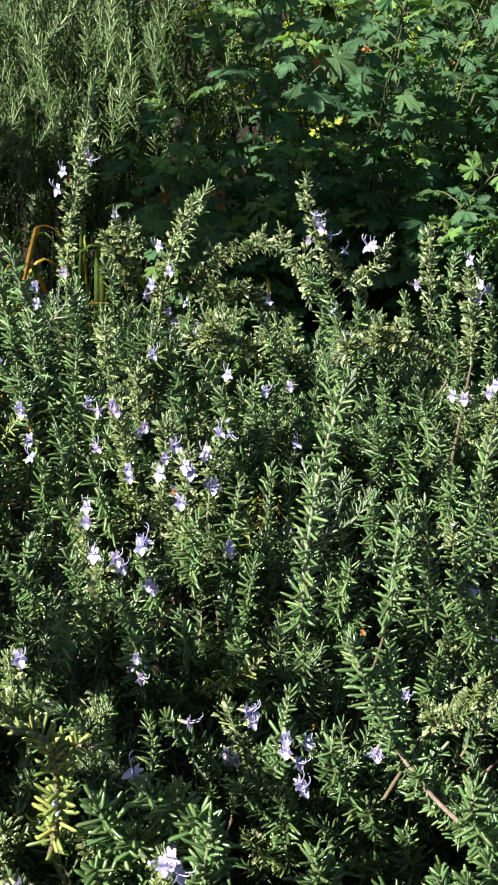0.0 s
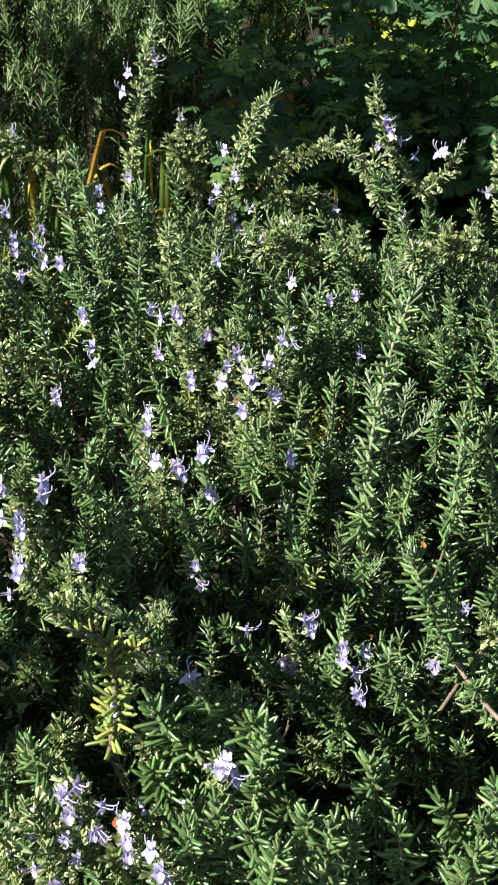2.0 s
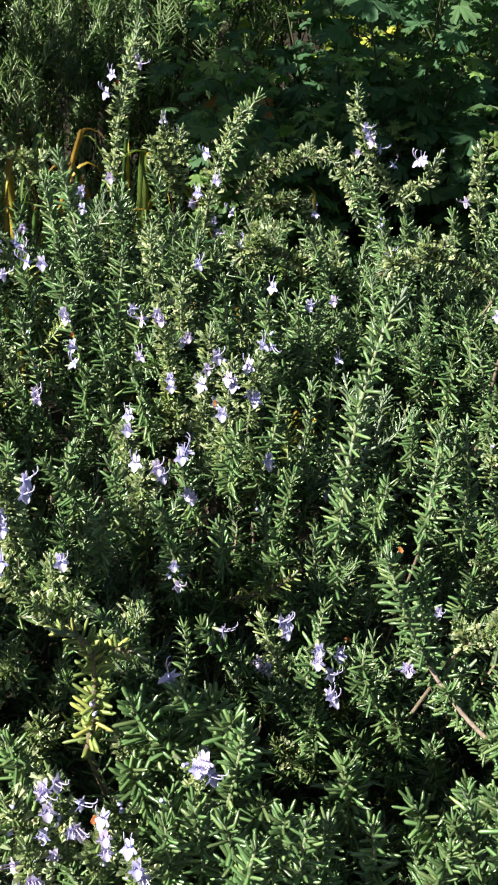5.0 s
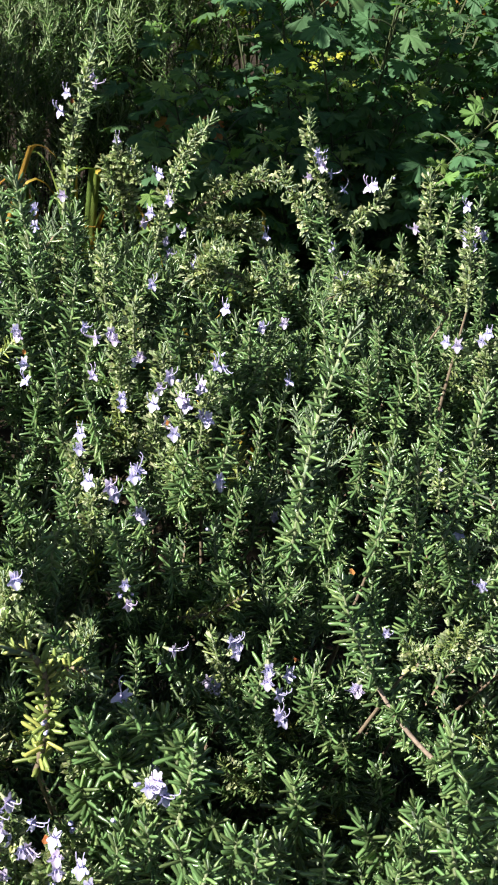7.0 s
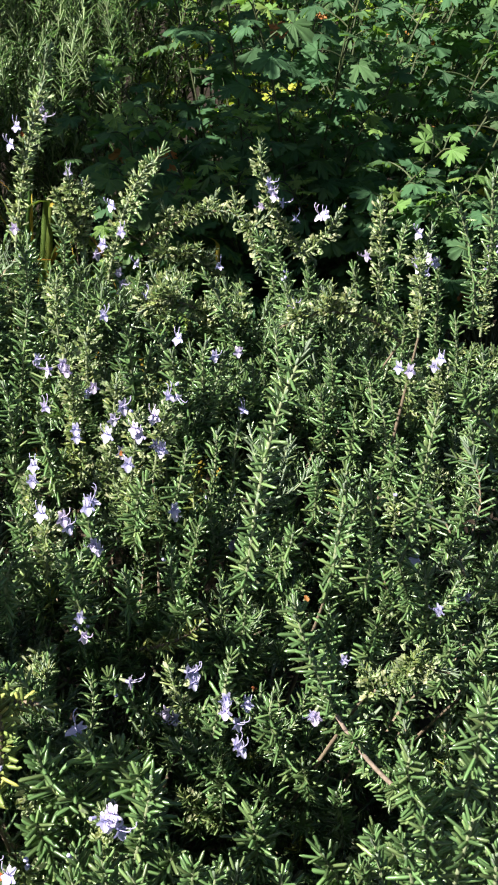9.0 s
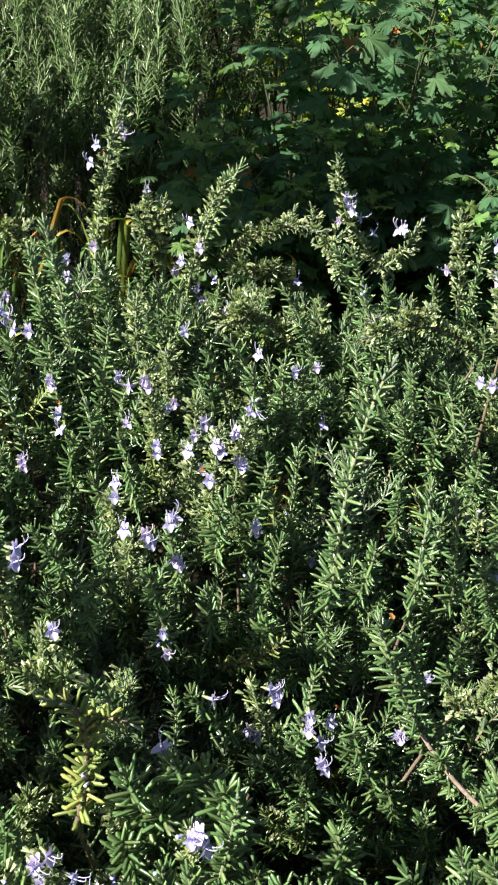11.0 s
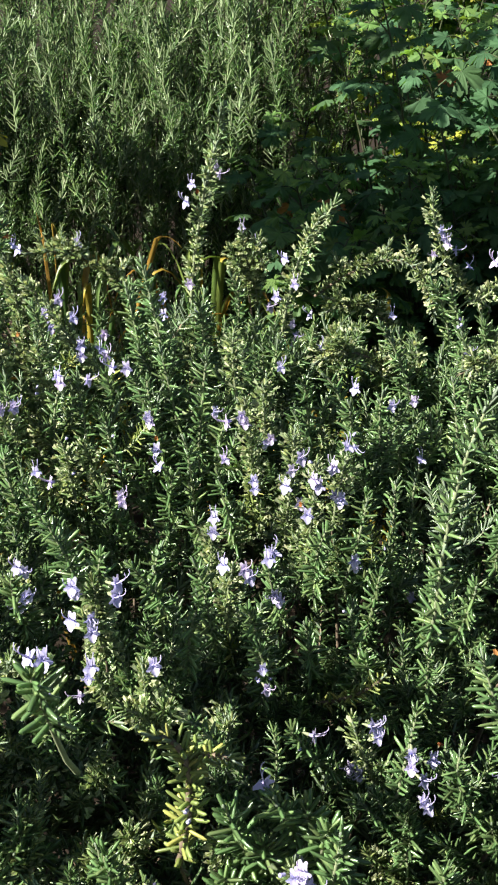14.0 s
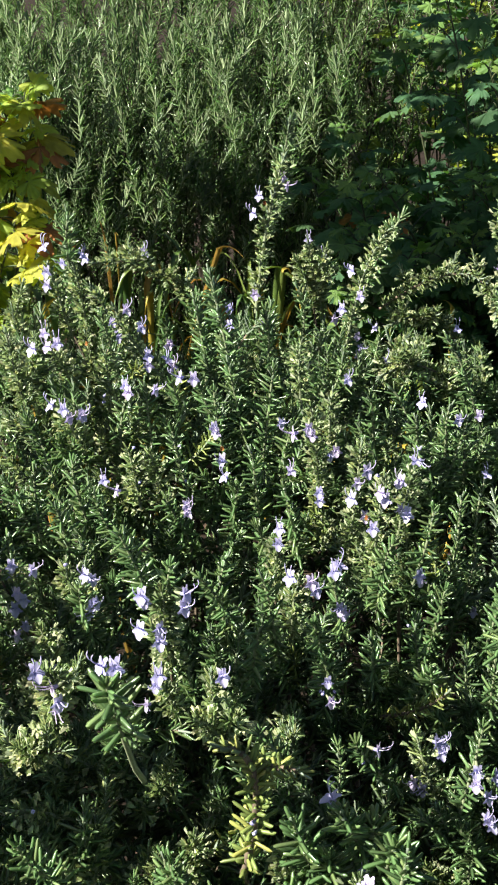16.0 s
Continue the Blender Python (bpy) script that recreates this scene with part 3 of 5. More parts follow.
sprig("v", (-0.001, 1.130, 0.719), (0.002, 1.130, 0.690), (-0.001, 1.130, 0.645), flowers=[(0.002, 1.121, 0.704), (0.005, 1.120, 0.671)], buds=[(0.030, 1.120, 0.661), (-0.025, 1.121, 0.664), (-0.013, 1.120, 0.662)])
sprig("f", (0.095, 1.104, 0.650), (0.106, 1.104, 0.605), (0.123, 1.104, 0.551), flowers=[(0.113, 1.097, 0.645), (0.120, 1.098, 0.629), (0.128, 1.098, 0.640), (0.096, 1.092, 0.597), (0.106, 1.093, 0.588)])
sprig("v", (0.157, 1.058, 0.693), (0.151, 1.058, 0.643), (0.142, 1.058, 0.576), flowers=[(0.152, 1.048, 0.651), (0.153, 1.046, 0.634), (0.163, 1.049, 0.614)])
sprig("v", (0.200, 1.039, 0.651), (0.203, 1.039, 0.608), (0.230, 1.039, 0.548))
sprig("v", (0.032, 1.087, 0.649), (0.041, 1.087, 0.627), (0.072, 1.087, 0.581), flowers=[(0.050, 1.081, 0.647)], buds=[(0.041, 1.076, 0.624)])
sprig("v", (0.015, 0.902, 0.713), (0.025, 0.902, 0.680), (0.046, 0.902, 0.633), flowers=[(0.007, 0.899, 0.734), (0.038, 0.891, 0.650)])
sprig("v", (0.065, 0.891, 0.690), (0.069, 0.891, 0.657), (0.067, 0.891, 0.616))
sprig("v", (0.149, 1.054, 0.557), (0.156, 1.054, 0.518), (0.146, 1.054, 0.471))
sprig("v", (0.118, 1.062, 0.581), (0.132, 1.062, 0.550), (0.157, 1.062, 0.519))
sprig("v", (0.250, 1.064, 0.540), (0.251, 1.064, 0.493), (0.260, 1.064, 0.444))
sprig("f", (-0.104, 0.972, 0.816), (-0.105, 0.972, 0.778), (-0.102, 0.972, 0.726), flowers=[(-0.095, 0.961, 0.822)])
sprig("f", (-0.121, 0.946, 0.785), (-0.108, 0.946, 0.772), (-0.094, 0.946, 0.743))
sprig("f", (-0.080, 0.956, 0.781), (-0.091, 0.956, 0.765), (-0.100, 0.956, 0.736))
sprig("y", (-0.085, 0.871, 0.811), (-0.061, 0.871, 0.771), (-0.077, 0.871, 0.653), size=1.15, buds=[(-0.067, 0.864, 0.724), (-0.064, 0.859, 0.713)])
sprig("y", (-0.024, 0.871, 0.788), (-0.044, 0.871, 0.788), (-0.062, 0.871, 0.774))
sprig("v", (-0.158, 0.760, 0.954), (-0.163, 0.800, 0.880), (-0.168, 0.830, 0.800), size=1.2, bare=0.5)
sprig("f", (-0.173, 0.882, 0.882), (-0.180, 0.882, 0.857), (-0.183, 0.882, 0.816), flowers=[(-0.181, 0.873, 0.892), (-0.174, 0.873, 0.891)], buds=[(-0.167, 0.871, 0.848)])
sprig("v", (-0.145, 0.886, 0.678), (-0.144, 0.886, 0.648), (-0.138, 0.886, 0.607))
sprig("v", (-0.081, 1.056, 0.688), (-0.069, 1.056, 0.681), (-0.053, 1.056, 0.659))
sprig("f", (-0.039, 0.908, 0.674), (-0.037, 0.908, 0.648), (-0.035, 0.908, 0.606))
sprig("v", (-0.016, 0.910, 0.673), (-0.019, 0.910, 0.639), (-0.022, 0.910, 0.597))
sprig("f", (-0.166, 1.038, 0.769), (-0.161, 1.038, 0.749), (-0.152, 1.038, 0.709), flowers=[(-0.162, 1.029, 0.773), (-0.165, 1.028, 0.763), (-0.178, 1.024, 0.734)])
sprig("v", (0.076, 1.271, 0.783), (0.067, 1.271, 0.753), (0.065, 1.271, 0.708))
sprig("v", (0.009, 1.229, 0.770), (0.012, 1.229, 0.741), (0.019, 1.229, 0.696), flowers=[(0.012, 1.221, 0.782), (0.009, 1.219, 0.777), (0.018, 1.219, 0.733), (0.021, 1.219, 0.722)], buds=[(0.009, 1.225, 0.791)])
sprig("v", (-0.081, 1.330, 0.772), (-0.074, 1.330, 0.750), (-0.069, 1.330, 0.711))
sprig("v", (-0.194, 1.392, 0.778), (-0.188, 1.392, 0.754), (-0.176, 1.392, 0.714), flowers=[(-0.163, 1.386, 0.769), (-0.163, 1.384, 0.759)])
sprig("v", (-0.105, 1.410, 0.784), (-0.113, 1.410, 0.761), (-0.121, 1.410, 0.713), flowers=[(-0.124, 1.405, 0.802)])
sprig("v", (-0.013, 1.164, 0.746), (-0.007, 1.164, 0.724), (-0.001, 1.164, 0.688))
sprig("v", (-0.064, 1.115, 0.778), (-0.071, 1.115, 0.757), (-0.077, 1.115, 0.722))
sprig("v", (0.050, 1.209, 0.695), (0.054, 1.209, 0.664), (0.057, 1.209, 0.626))
sprig("v", (0.105, 1.269, 0.686), (0.105, 1.269, 0.662), (0.110, 1.269, 0.623), buds=[(0.091, 1.259, 0.681)])
sprig("v", (0.139, 1.293, 0.709), (0.134, 1.293, 0.670), (0.129, 1.293, 0.614))
sprig("v", (0.202, 1.275, 0.720), (0.198, 1.275, 0.682), (0.194, 1.275, 0.635))
sprig("v", (0.243, 1.245, 0.724), (0.242, 1.245, 0.694), (0.236, 1.245, 0.647))
sprig("v", (0.220, 1.521, 0.810), (0.226, 1.521, 0.778), (0.232, 1.521, 0.736))
sprig("v", (0.288, 1.601, 0.857), (0.286, 1.601, 0.825), (0.286, 1.601, 0.766))
sprig("v", (0.251, 1.549, 0.854), (0.257, 1.549, 0.814), (0.264, 1.549, 0.764))
sprig("v", (0.112, 1.455, 0.856), (0.116, 1.455, 0.825), (0.121, 1.455, 0.777), flowers=[(0.122, 1.454, 0.883), (0.120, 1.446, 0.797)], buds=[(0.123, 1.444, 0.803)])
sprig("v", (0.057, 1.501, 0.867), (0.061, 1.501, 0.843), (0.065, 1.501, 0.795))
sprig("v", (-0.091, 1.426, 0.823), (-0.088, 1.426, 0.799), (-0.086, 1.426, 0.752))
sprig("v", (-0.048, 1.360, 0.810), (-0.045, 1.360, 0.787), (-0.038, 1.360, 0.741), flowers=[(-0.041, 1.357, 0.833)])
sprig("f", (-0.243, 1.420, 0.833), (-0.238, 1.420, 0.802), (-0.234, 1.420, 0.747), flowers=[(-0.262, 1.409, 0.777)], buds=[(-0.227, 1.409, 0.788), (-0.231, 1.411, 0.838)])
sprig("v", (-0.272, 1.336, 0.814), (-0.267, 1.336, 0.784), (-0.257, 1.336, 0.746), flowers=[(-0.256, 1.332, 0.835)])
sprig("f", (-0.216, 1.422, 0.825), (-0.211, 1.422, 0.794), (-0.206, 1.422, 0.746))
sprig("f", (-0.246, 0.909, 0.862), (-0.241, 0.909, 0.837), (-0.259, 0.909, 0.776), flowers=[(-0.248, 0.898, 0.868), (-0.235, 0.900, 0.826)])
sprig("f", (-0.227, 0.909, 0.861), (-0.242, 0.909, 0.831), (-0.259, 0.909, 0.776), flowers=[(-0.230, 0.899, 0.853), (-0.232, 0.900, 0.838)])
sprig("a", (-0.234, 0.921, 0.767), (-0.263, 0.921, 0.759), (-0.307, 0.921, 0.740))
sprig("v", (-0.341, 1.338, 0.841), (-0.346, 1.338, 0.808), (-0.354, 1.338, 0.747))
sprig("v", (-0.352, 1.237, 0.807), (-0.356, 1.237, 0.775), (-0.357, 1.237, 0.730), flowers=[(-0.354, 1.225, 0.770)])
sprig("f", (-0.344, 1.210, 0.797), (-0.345, 1.210, 0.761), (-0.348, 1.210, 0.702), flowers=[(-0.342, 1.199, 0.797), (-0.340, 1.201, 0.760), (-0.344, 1.198, 0.743), (-0.334, 1.198, 0.754), (-0.337, 1.199, 0.720), (-0.347, 1.192, 0.706), (-0.319, 1.202, 0.788)])
sprig("f", (-0.298, 1.121, 0.768), (-0.294, 1.121, 0.740), (-0.293, 1.121, 0.689), flowers=[(-0.288, 1.110, 0.716), (-0.296, 1.110, 0.726)])
sprig("f", (-0.281, 1.190, 0.802), (-0.281, 1.190, 0.774), (-0.281, 1.190, 0.731), buds=[(-0.278, 1.179, 0.808)])
sprig("v", (-0.351, 1.704, 1.044), (-0.358, 1.704, 1.004), (-0.360, 1.704, 0.939), flowers=[(-0.361, 1.693, 0.987)])
sprig("f", (-0.378, 1.677, 0.988), (-0.370, 1.677, 0.948), (-0.359, 1.677, 0.882), flowers=[(-0.379, 1.676, 1.016), (-0.376, 1.664, 0.984), (-0.378, 1.666, 0.964)])
sprig("f", (-0.412, 1.665, 0.968), (-0.433, 1.665, 0.920), (-0.464, 1.665, 0.853))
sprig("f", (-0.353, 1.726, 0.973), (-0.348, 1.726, 0.932), (-0.345, 1.726, 0.872), flowers=[(-0.339, 1.720, 0.987)])
sprig("f", (-0.347, 1.511, 0.928), (-0.341, 1.511, 0.913), (-0.329, 1.511, 0.881), flowers=[(-0.355, 1.508, 0.952), (-0.366, 1.498, 0.933), (-0.348, 1.501, 0.935), (-0.337, 1.503, 0.938)])
sprig("f", (-0.325, 1.445, 0.875), (-0.320, 1.445, 0.855), (-0.309, 1.445, 0.817), flowers=[(-0.291, 1.438, 0.870), (-0.333, 1.435, 0.883), (-0.321, 1.434, 0.879), (-0.317, 1.435, 0.867), (-0.293, 1.439, 0.869)])
sprig("f", (-0.400, 1.502, 0.954), (-0.398, 1.502, 0.909), (-0.396, 1.502, 0.854))
sprig("v", (-0.250, 1.514, 0.872), (-0.264, 1.514, 0.832), (-0.271, 1.514, 0.784), flowers=[(-0.255, 1.505, 0.881), (-0.250, 1.502, 0.874)])
sprig("v", (-0.289, 1.566, 0.953), (-0.284, 1.566, 0.914), (-0.281, 1.566, 0.858))
sprig("f", (-0.300, 0.933, 0.684), (-0.274, 0.933, 0.678), (-0.250, 0.933, 0.644), buds=[(-0.263, 0.928, 0.689)])
sprig("v", (-0.265, 0.844, 0.725), (-0.262, 0.844, 0.706), (-0.256, 0.844, 0.674))
sprig("v", (-0.258, 1.148, 0.799), (-0.261, 1.148, 0.771), (-0.264, 1.148, 0.736))
sprig("f", (-0.172, 1.073, 0.800), (-0.162, 1.073, 0.774), (-0.158, 1.073, 0.740), flowers=[(-0.180, 1.062, 0.806), (-0.165, 1.063, 0.792)])
sprig("v", (-0.307, 1.286, 0.820), (-0.305, 1.286, 0.798), (-0.305, 1.286, 0.761))
sprig("v", (-0.371, 1.318, 0.840), (-0.366, 1.318, 0.818), (-0.364, 1.318, 0.780))
sprig("v", (-0.300, 1.366, 0.839), (-0.302, 1.366, 0.816), (-0.298, 1.366, 0.778))
sprig("v", (0.496, 1.636, 1.006), (0.528, 1.636, 0.939), (0.554, 1.636, 0.865))
sprig("f", (0.378, 1.817, 0.933), (0.347, 1.817, 0.880), (0.314, 1.817, 0.866), flowers=[(0.352, 1.807, 0.926), (0.348, 1.812, 0.921)], buds=[(0.380, 1.807, 0.940)])
sprig("f", (0.413, 1.721, 0.975), (0.421, 1.721, 0.926), (0.430, 1.721, 0.832), flowers=[(0.396, 1.712, 0.895)])
sprig("v", (0.497, 1.893, 0.883), (0.493, 1.893, 0.832), (0.497, 1.893, 0.746))
sprig("v", (0.558, 1.969, 0.852), (0.551, 1.969, 0.786), (0.551, 1.969, 0.696), flowers=[(0.538, 1.960, 0.847), (0.537, 1.958, 0.805), (0.556, 1.959, 0.809), (0.543, 1.958, 0.790), (0.554, 1.960, 0.780)])
sprig("f", (0.423, 1.517, 0.979), (0.432, 1.517, 0.934), (0.440, 1.517, 0.855))
sprig("v", (0.583, 2.003, 0.784), (0.594, 2.003, 0.724), (0.609, 2.003, 0.640), flowers=[(0.575, 1.992, 0.788)])
sprig("f", (0.634, 1.873, 0.850), (0.633, 1.873, 0.803), (0.637, 1.873, 0.706), flowers=[(0.629, 1.862, 0.849), (0.627, 1.862, 0.830), (0.633, 1.862, 0.854)])
sprig("v", (0.487, 1.435, 1.097), (0.488, 1.435, 1.070), (0.502, 1.435, 1.015))
sprig("v", (0.312, 1.680, 0.872), (0.317, 1.680, 0.847), (0.326, 1.680, 0.778))
sprig("v", (0.261, 1.714, 0.926), (0.284, 1.714, 0.876), (0.305, 1.714, 0.799), buds=[(0.290, 1.702, 0.866), (0.295, 1.701, 0.866)])
sprig("a", (0.265, 1.606, 0.830), (0.357, 1.606, 0.853), (0.440, 1.606, 0.810))
sprig("f", (0.430, 1.522, 0.813), (0.437, 1.522, 0.788), (0.447, 1.522, 0.729), flowers=[(0.413, 1.511, 0.814), (0.428, 1.511, 0.810)])
sprig("f", (0.482, 1.558, 0.805), (0.490, 1.558, 0.763), (0.502, 1.558, 0.693), flowers=[(0.478, 1.547, 0.810), (0.472, 1.547, 0.802)])
sprig("v", (0.353, 1.093, 0.957), (0.352, 1.093, 0.888), (0.359, 1.093, 0.801))
sprig("v", (0.273, 1.118, 0.876), (0.273, 1.118, 0.828), (0.271, 1.118, 0.759))
sprig("v", (0.302, 1.138, 0.858), (0.311, 1.138, 0.802), (0.320, 1.138, 0.737))
sprig("v", (0.296, 1.148, 0.832), (0.292, 1.148, 0.796), (0.289, 1.148, 0.753))
sprig("f", (0.373, 1.313, 0.739), (0.379, 1.313, 0.711), (0.384, 1.313, 0.678), buds=[(0.374, 1.303, 0.740)])
sprig("v", (0.357, 1.222, 0.720), (0.374, 1.222, 0.681), (0.399, 1.222, 0.632))
sprig("v", (0.391, 1.201, 0.702), (0.398, 1.201, 0.663), (0.410, 1.201, 0.615), flowers=[(0.378, 1.198, 0.719)])
sprig("v", (0.485, 1.240, 0.698), (0.482, 1.240, 0.642), (0.469, 1.240, 0.601), flowers=[(0.457, 1.235, 0.634)])
sprig("v", (0.426, 1.189, 0.686), (0.416, 1.189, 0.655), (0.406, 1.189, 0.624), flowers=[(0.410, 1.179, 0.662)])
sprig("v", (0.211, 1.010, 0.788), (0.256, 1.010, 0.666), (0.332, 1.010, 0.541), flowers=[(0.231, 0.993, 0.656), (0.234, 0.994, 0.655)], withered=[(0.221, 1.003, 0.801)])
sprig("v", (0.275, 1.160, 0.679), (0.280, 1.160, 0.648), (0.290, 1.160, 0.600), flowers=[(0.300, 1.145, 0.611)])
sprig("v", (0.197, 1.088, 0.609), (0.209, 1.088, 0.565), (0.231, 1.088, 0.508), flowers=[(0.178, 1.078, 0.616)], withered=[(0.184, 1.087, 0.635)])
sprig("v", (0.343, 0.805, 0.838), (0.347, 0.805, 0.787), (0.362, 0.805, 0.711))
sprig("v", (0.289, 0.826, 0.759), (0.296, 0.826, 0.720), (0.325, 0.826, 0.666))
sprig("v", (0.241, 1.058, 0.542), (0.249, 1.058, 0.509), (0.265, 1.058, 0.458))
sprig("v", (0.283, 1.036, 0.519), (0.285, 1.036, 0.486), (0.296, 1.036, 0.435))
sprig("v", (0.280, 0.740, 0.765), (0.292, 0.740, 0.734), (0.313, 0.740, 0.676))
sprig("v", (0.320, 0.738, 0.771), (0.320, 0.738, 0.734), (0.323, 0.738, 0.671))
sprig("f", (0.306, 1.008, 0.480), (0.309, 1.008, 0.446), (0.315, 1.008, 0.377), flowers=[(0.314, 1.000, 0.446), (0.312, 1.000, 0.433)])
sprig("v", (0.262, 0.735, 0.752), (0.274, 0.735, 0.721), (0.290, 0.735, 0.662))
sprig("v", (0.332, 0.709, 0.763), (0.337, 0.709, 0.726), (0.348, 0.709, 0.674))
sprig("a", (0.375, 1.012, 0.700), (0.335, 1.012, 0.698), (0.291, 1.012, 0.663))
sprig("v", (0.070, 0.854, 0.718), (0.066, 0.854, 0.679), (0.058, 0.854, 0.618))
sprig("f", (0.029, 0.832, 0.709), (0.028, 0.832, 0.670), (0.033, 0.832, 0.594), flowers=[(0.033, 0.823, 0.708), (0.029, 0.822, 0.705), (0.036, 0.821, 0.712), (0.031, 0.824, 0.700), (0.038, 0.821, 0.696)], buds=[(0.014, 0.824, 0.701)])
sprig("f", (-0.042, 0.816, 0.663), (-0.043, 0.816, 0.636), (-0.042, 0.816, 0.588), buds=[(-0.036, 0.809, 0.676), (-0.036, 0.807, 0.669), (-0.037, 0.809, 0.675), (-0.037, 0.807, 0.667)])
sprig("v", (0.004, 0.816, 0.673), (0.008, 0.816, 0.640), (0.013, 0.816, 0.591), buds=[(-0.003, 0.806, 0.680)])
sprig("v", (0.306, 1.489, 0.788), (0.315, 1.489, 0.763), (0.325, 1.489, 0.721))
sprig("v", (0.349, 1.471, 0.771), (0.355, 1.471, 0.747), (0.363, 1.471, 0.696))
sprig("v", (0.390, 1.495, 0.776), (0.396, 1.495, 0.751), (0.405, 1.495, 0.700))
sprig("v", (0.508, 1.460, 0.743), (0.516, 1.460, 0.709), (0.526, 1.460, 0.657))
sprig("v", (0.516, 1.537, 0.772), (0.523, 1.537, 0.747), (0.537, 1.537, 0.703))
sprig("v", (0.372, 1.533, 0.808), (0.382, 1.533, 0.783), (0.393, 1.533, 0.741))
sprig("v", (0.328, 1.550, 0.817), (0.334, 1.550, 0.792), (0.341, 1.550, 0.750))
sprig("v", (0.567, 1.642, 0.776), (0.571, 1.642, 0.741), (0.578, 1.642, 0.686))
sprig("v", (0.467, 1.319, 0.722), (0.470, 1.319, 0.698), (0.475, 1.319, 0.657))
sprig("v", (0.402, 1.424, 0.746), (0.404, 1.424, 0.721), (0.412, 1.424, 0.679))
sprig("v", (0.289, 1.355, 0.752), (0.290, 1.355, 0.728), (0.297, 1.355, 0.687))
sprig("v", (0.411, 1.132, 0.641), (0.414, 1.132, 0.618), (0.422, 1.132, 0.577))
sprig("v", (0.329, 1.153, 0.660), (0.335, 1.153, 0.636), (0.342, 1.153, 0.596))
sprig("v", (0.459, 1.146, 0.646), (0.459, 1.146, 0.622), (0.461, 1.146, 0.581))
sprig("v", (0.457, 1.685, 0.811), (0.463, 1.685, 0.784), (0.473, 1.685, 0.730))
sprig("v", (0.552, 1.756, 0.783), (0.561, 1.756, 0.746), (0.571, 1.756, 0.698))
sprig("v", (0.401, 1.809, 0.843), (0.412, 1.809, 0.807), (0.426, 1.809, 0.751))
sprig("v", (0.098, 1.052, 0.585), (0.117, 1.052, 0.561), (0.148, 1.052, 0.527))
sprig("v", (0.141, 1.058, 0.562), (0.148, 1.058, 0.530), (0.156, 1.058, 0.481))
sprig("v", (0.308, 1.083, 0.613), (0.313, 1.083, 0.597), (0.319, 1.083, 0.565))
sprig("v", (-0.135, 0.857, 0.697), (-0.133, 0.857, 0.663), (-0.121, 0.857, 0.607), buds=[(-0.126, 0.845, 0.624)])
sprig("f", (-0.131, 0.783, 0.708), (-0.125, 0.783, 0.679), (-0.112, 0.783, 0.618), flowers=[(-0.119, 0.774, 0.655)], buds=[(-0.121, 0.775, 0.706), (-0.134, 0.772, 0.664)])
sprig("f", (-0.093, 0.794, 0.727), (-0.088, 0.794, 0.679), (-0.090, 0.794, 0.597), flowers=[(-0.097, 0.785, 0.720), (-0.088, 0.784, 0.727), (-0.100, 0.783, 0.716), (-0.095, 0.783, 0.697), (-0.069, 0.785, 0.700), (-0.074, 0.784, 0.672), (-0.070, 0.786, 0.660), (-0.078, 0.783, 0.670), (-0.101, 0.786, 0.661), (-0.095, 0.782, 0.638)], buds=[(-0.088, 0.785, 0.674), (-0.094, 0.786, 0.661)], withered=[(-0.098, 0.784, 0.686)])
sprig("f", (-0.046, 0.774, 0.692), (-0.053, 0.774, 0.660), (-0.065, 0.774, 0.584), flowers=[(-0.046, 0.765, 0.702), (-0.048, 0.764, 0.686), (-0.047, 0.765, 0.669)], buds=[(-0.049, 0.766, 0.631)], withered=[(-0.055, 0.766, 0.700)])
sprig("f", (-0.022, 0.747, 0.687), (-0.021, 0.747, 0.654), (-0.030, 0.747, 0.579), flowers=[(-0.025, 0.739, 0.696), (-0.020, 0.740, 0.675), (-0.016, 0.740, 0.666)], buds=[(-0.037, 0.739, 0.652)])
sprig("v", (0.114, 1.064, 0.586), (0.135, 1.064, 0.542), (0.166, 1.064, 0.501))
sprig("v", (0.152, 1.057, 0.564), (0.150, 1.057, 0.532), (0.160, 1.057, 0.475), flowers=[(0.165, 1.052, 0.581), (0.168, 1.050, 0.576)])
sprig("v", (0.161, 0.870, 0.658), (0.170, 0.870, 0.612), (0.180, 0.870, 0.561))
sprig("v", (0.196, 1.078, 0.591), (0.216, 1.078, 0.535), (0.256, 1.078, 0.476))
sprig("v", (0.050, 0.736, 0.727), (0.058, 0.736, 0.683), (0.061, 0.736, 0.603))
sprig("v", (0.098, 0.738, 0.730), (0.098, 0.738, 0.686), (0.089, 0.738, 0.600))
sprig("v", (0.135, 0.750, 0.710), (0.131, 0.750, 0.666), (0.128, 0.750, 0.584))
sprig("v", (0.116, 0.734, 0.722), (0.114, 0.734, 0.671), (0.112, 0.734, 0.605))
sprig("v", (0.174, 0.769, 0.683), (0.180, 0.769, 0.643), (0.188, 0.769, 0.559))
sprig("v", (0.075, 0.711, 0.723), (0.070, 0.711, 0.686), (0.065, 0.711, 0.621))
sprig("f", (-0.110, 0.750, 0.691), (-0.110, 0.750, 0.648), (-0.112, 0.750, 0.580), flowers=[(-0.117, 0.741, 0.678), (-0.108, 0.741, 0.658), (-0.103, 0.741, 0.658), (-0.116, 0.741, 0.645), (-0.120, 0.741, 0.646)])
sprig("f", (-0.154, 0.772, 0.691), (-0.154, 0.772, 0.658), (-0.156, 0.772, 0.596), buds=[(-0.143, 0.765, 0.659), (-0.152, 0.766, 0.624)])
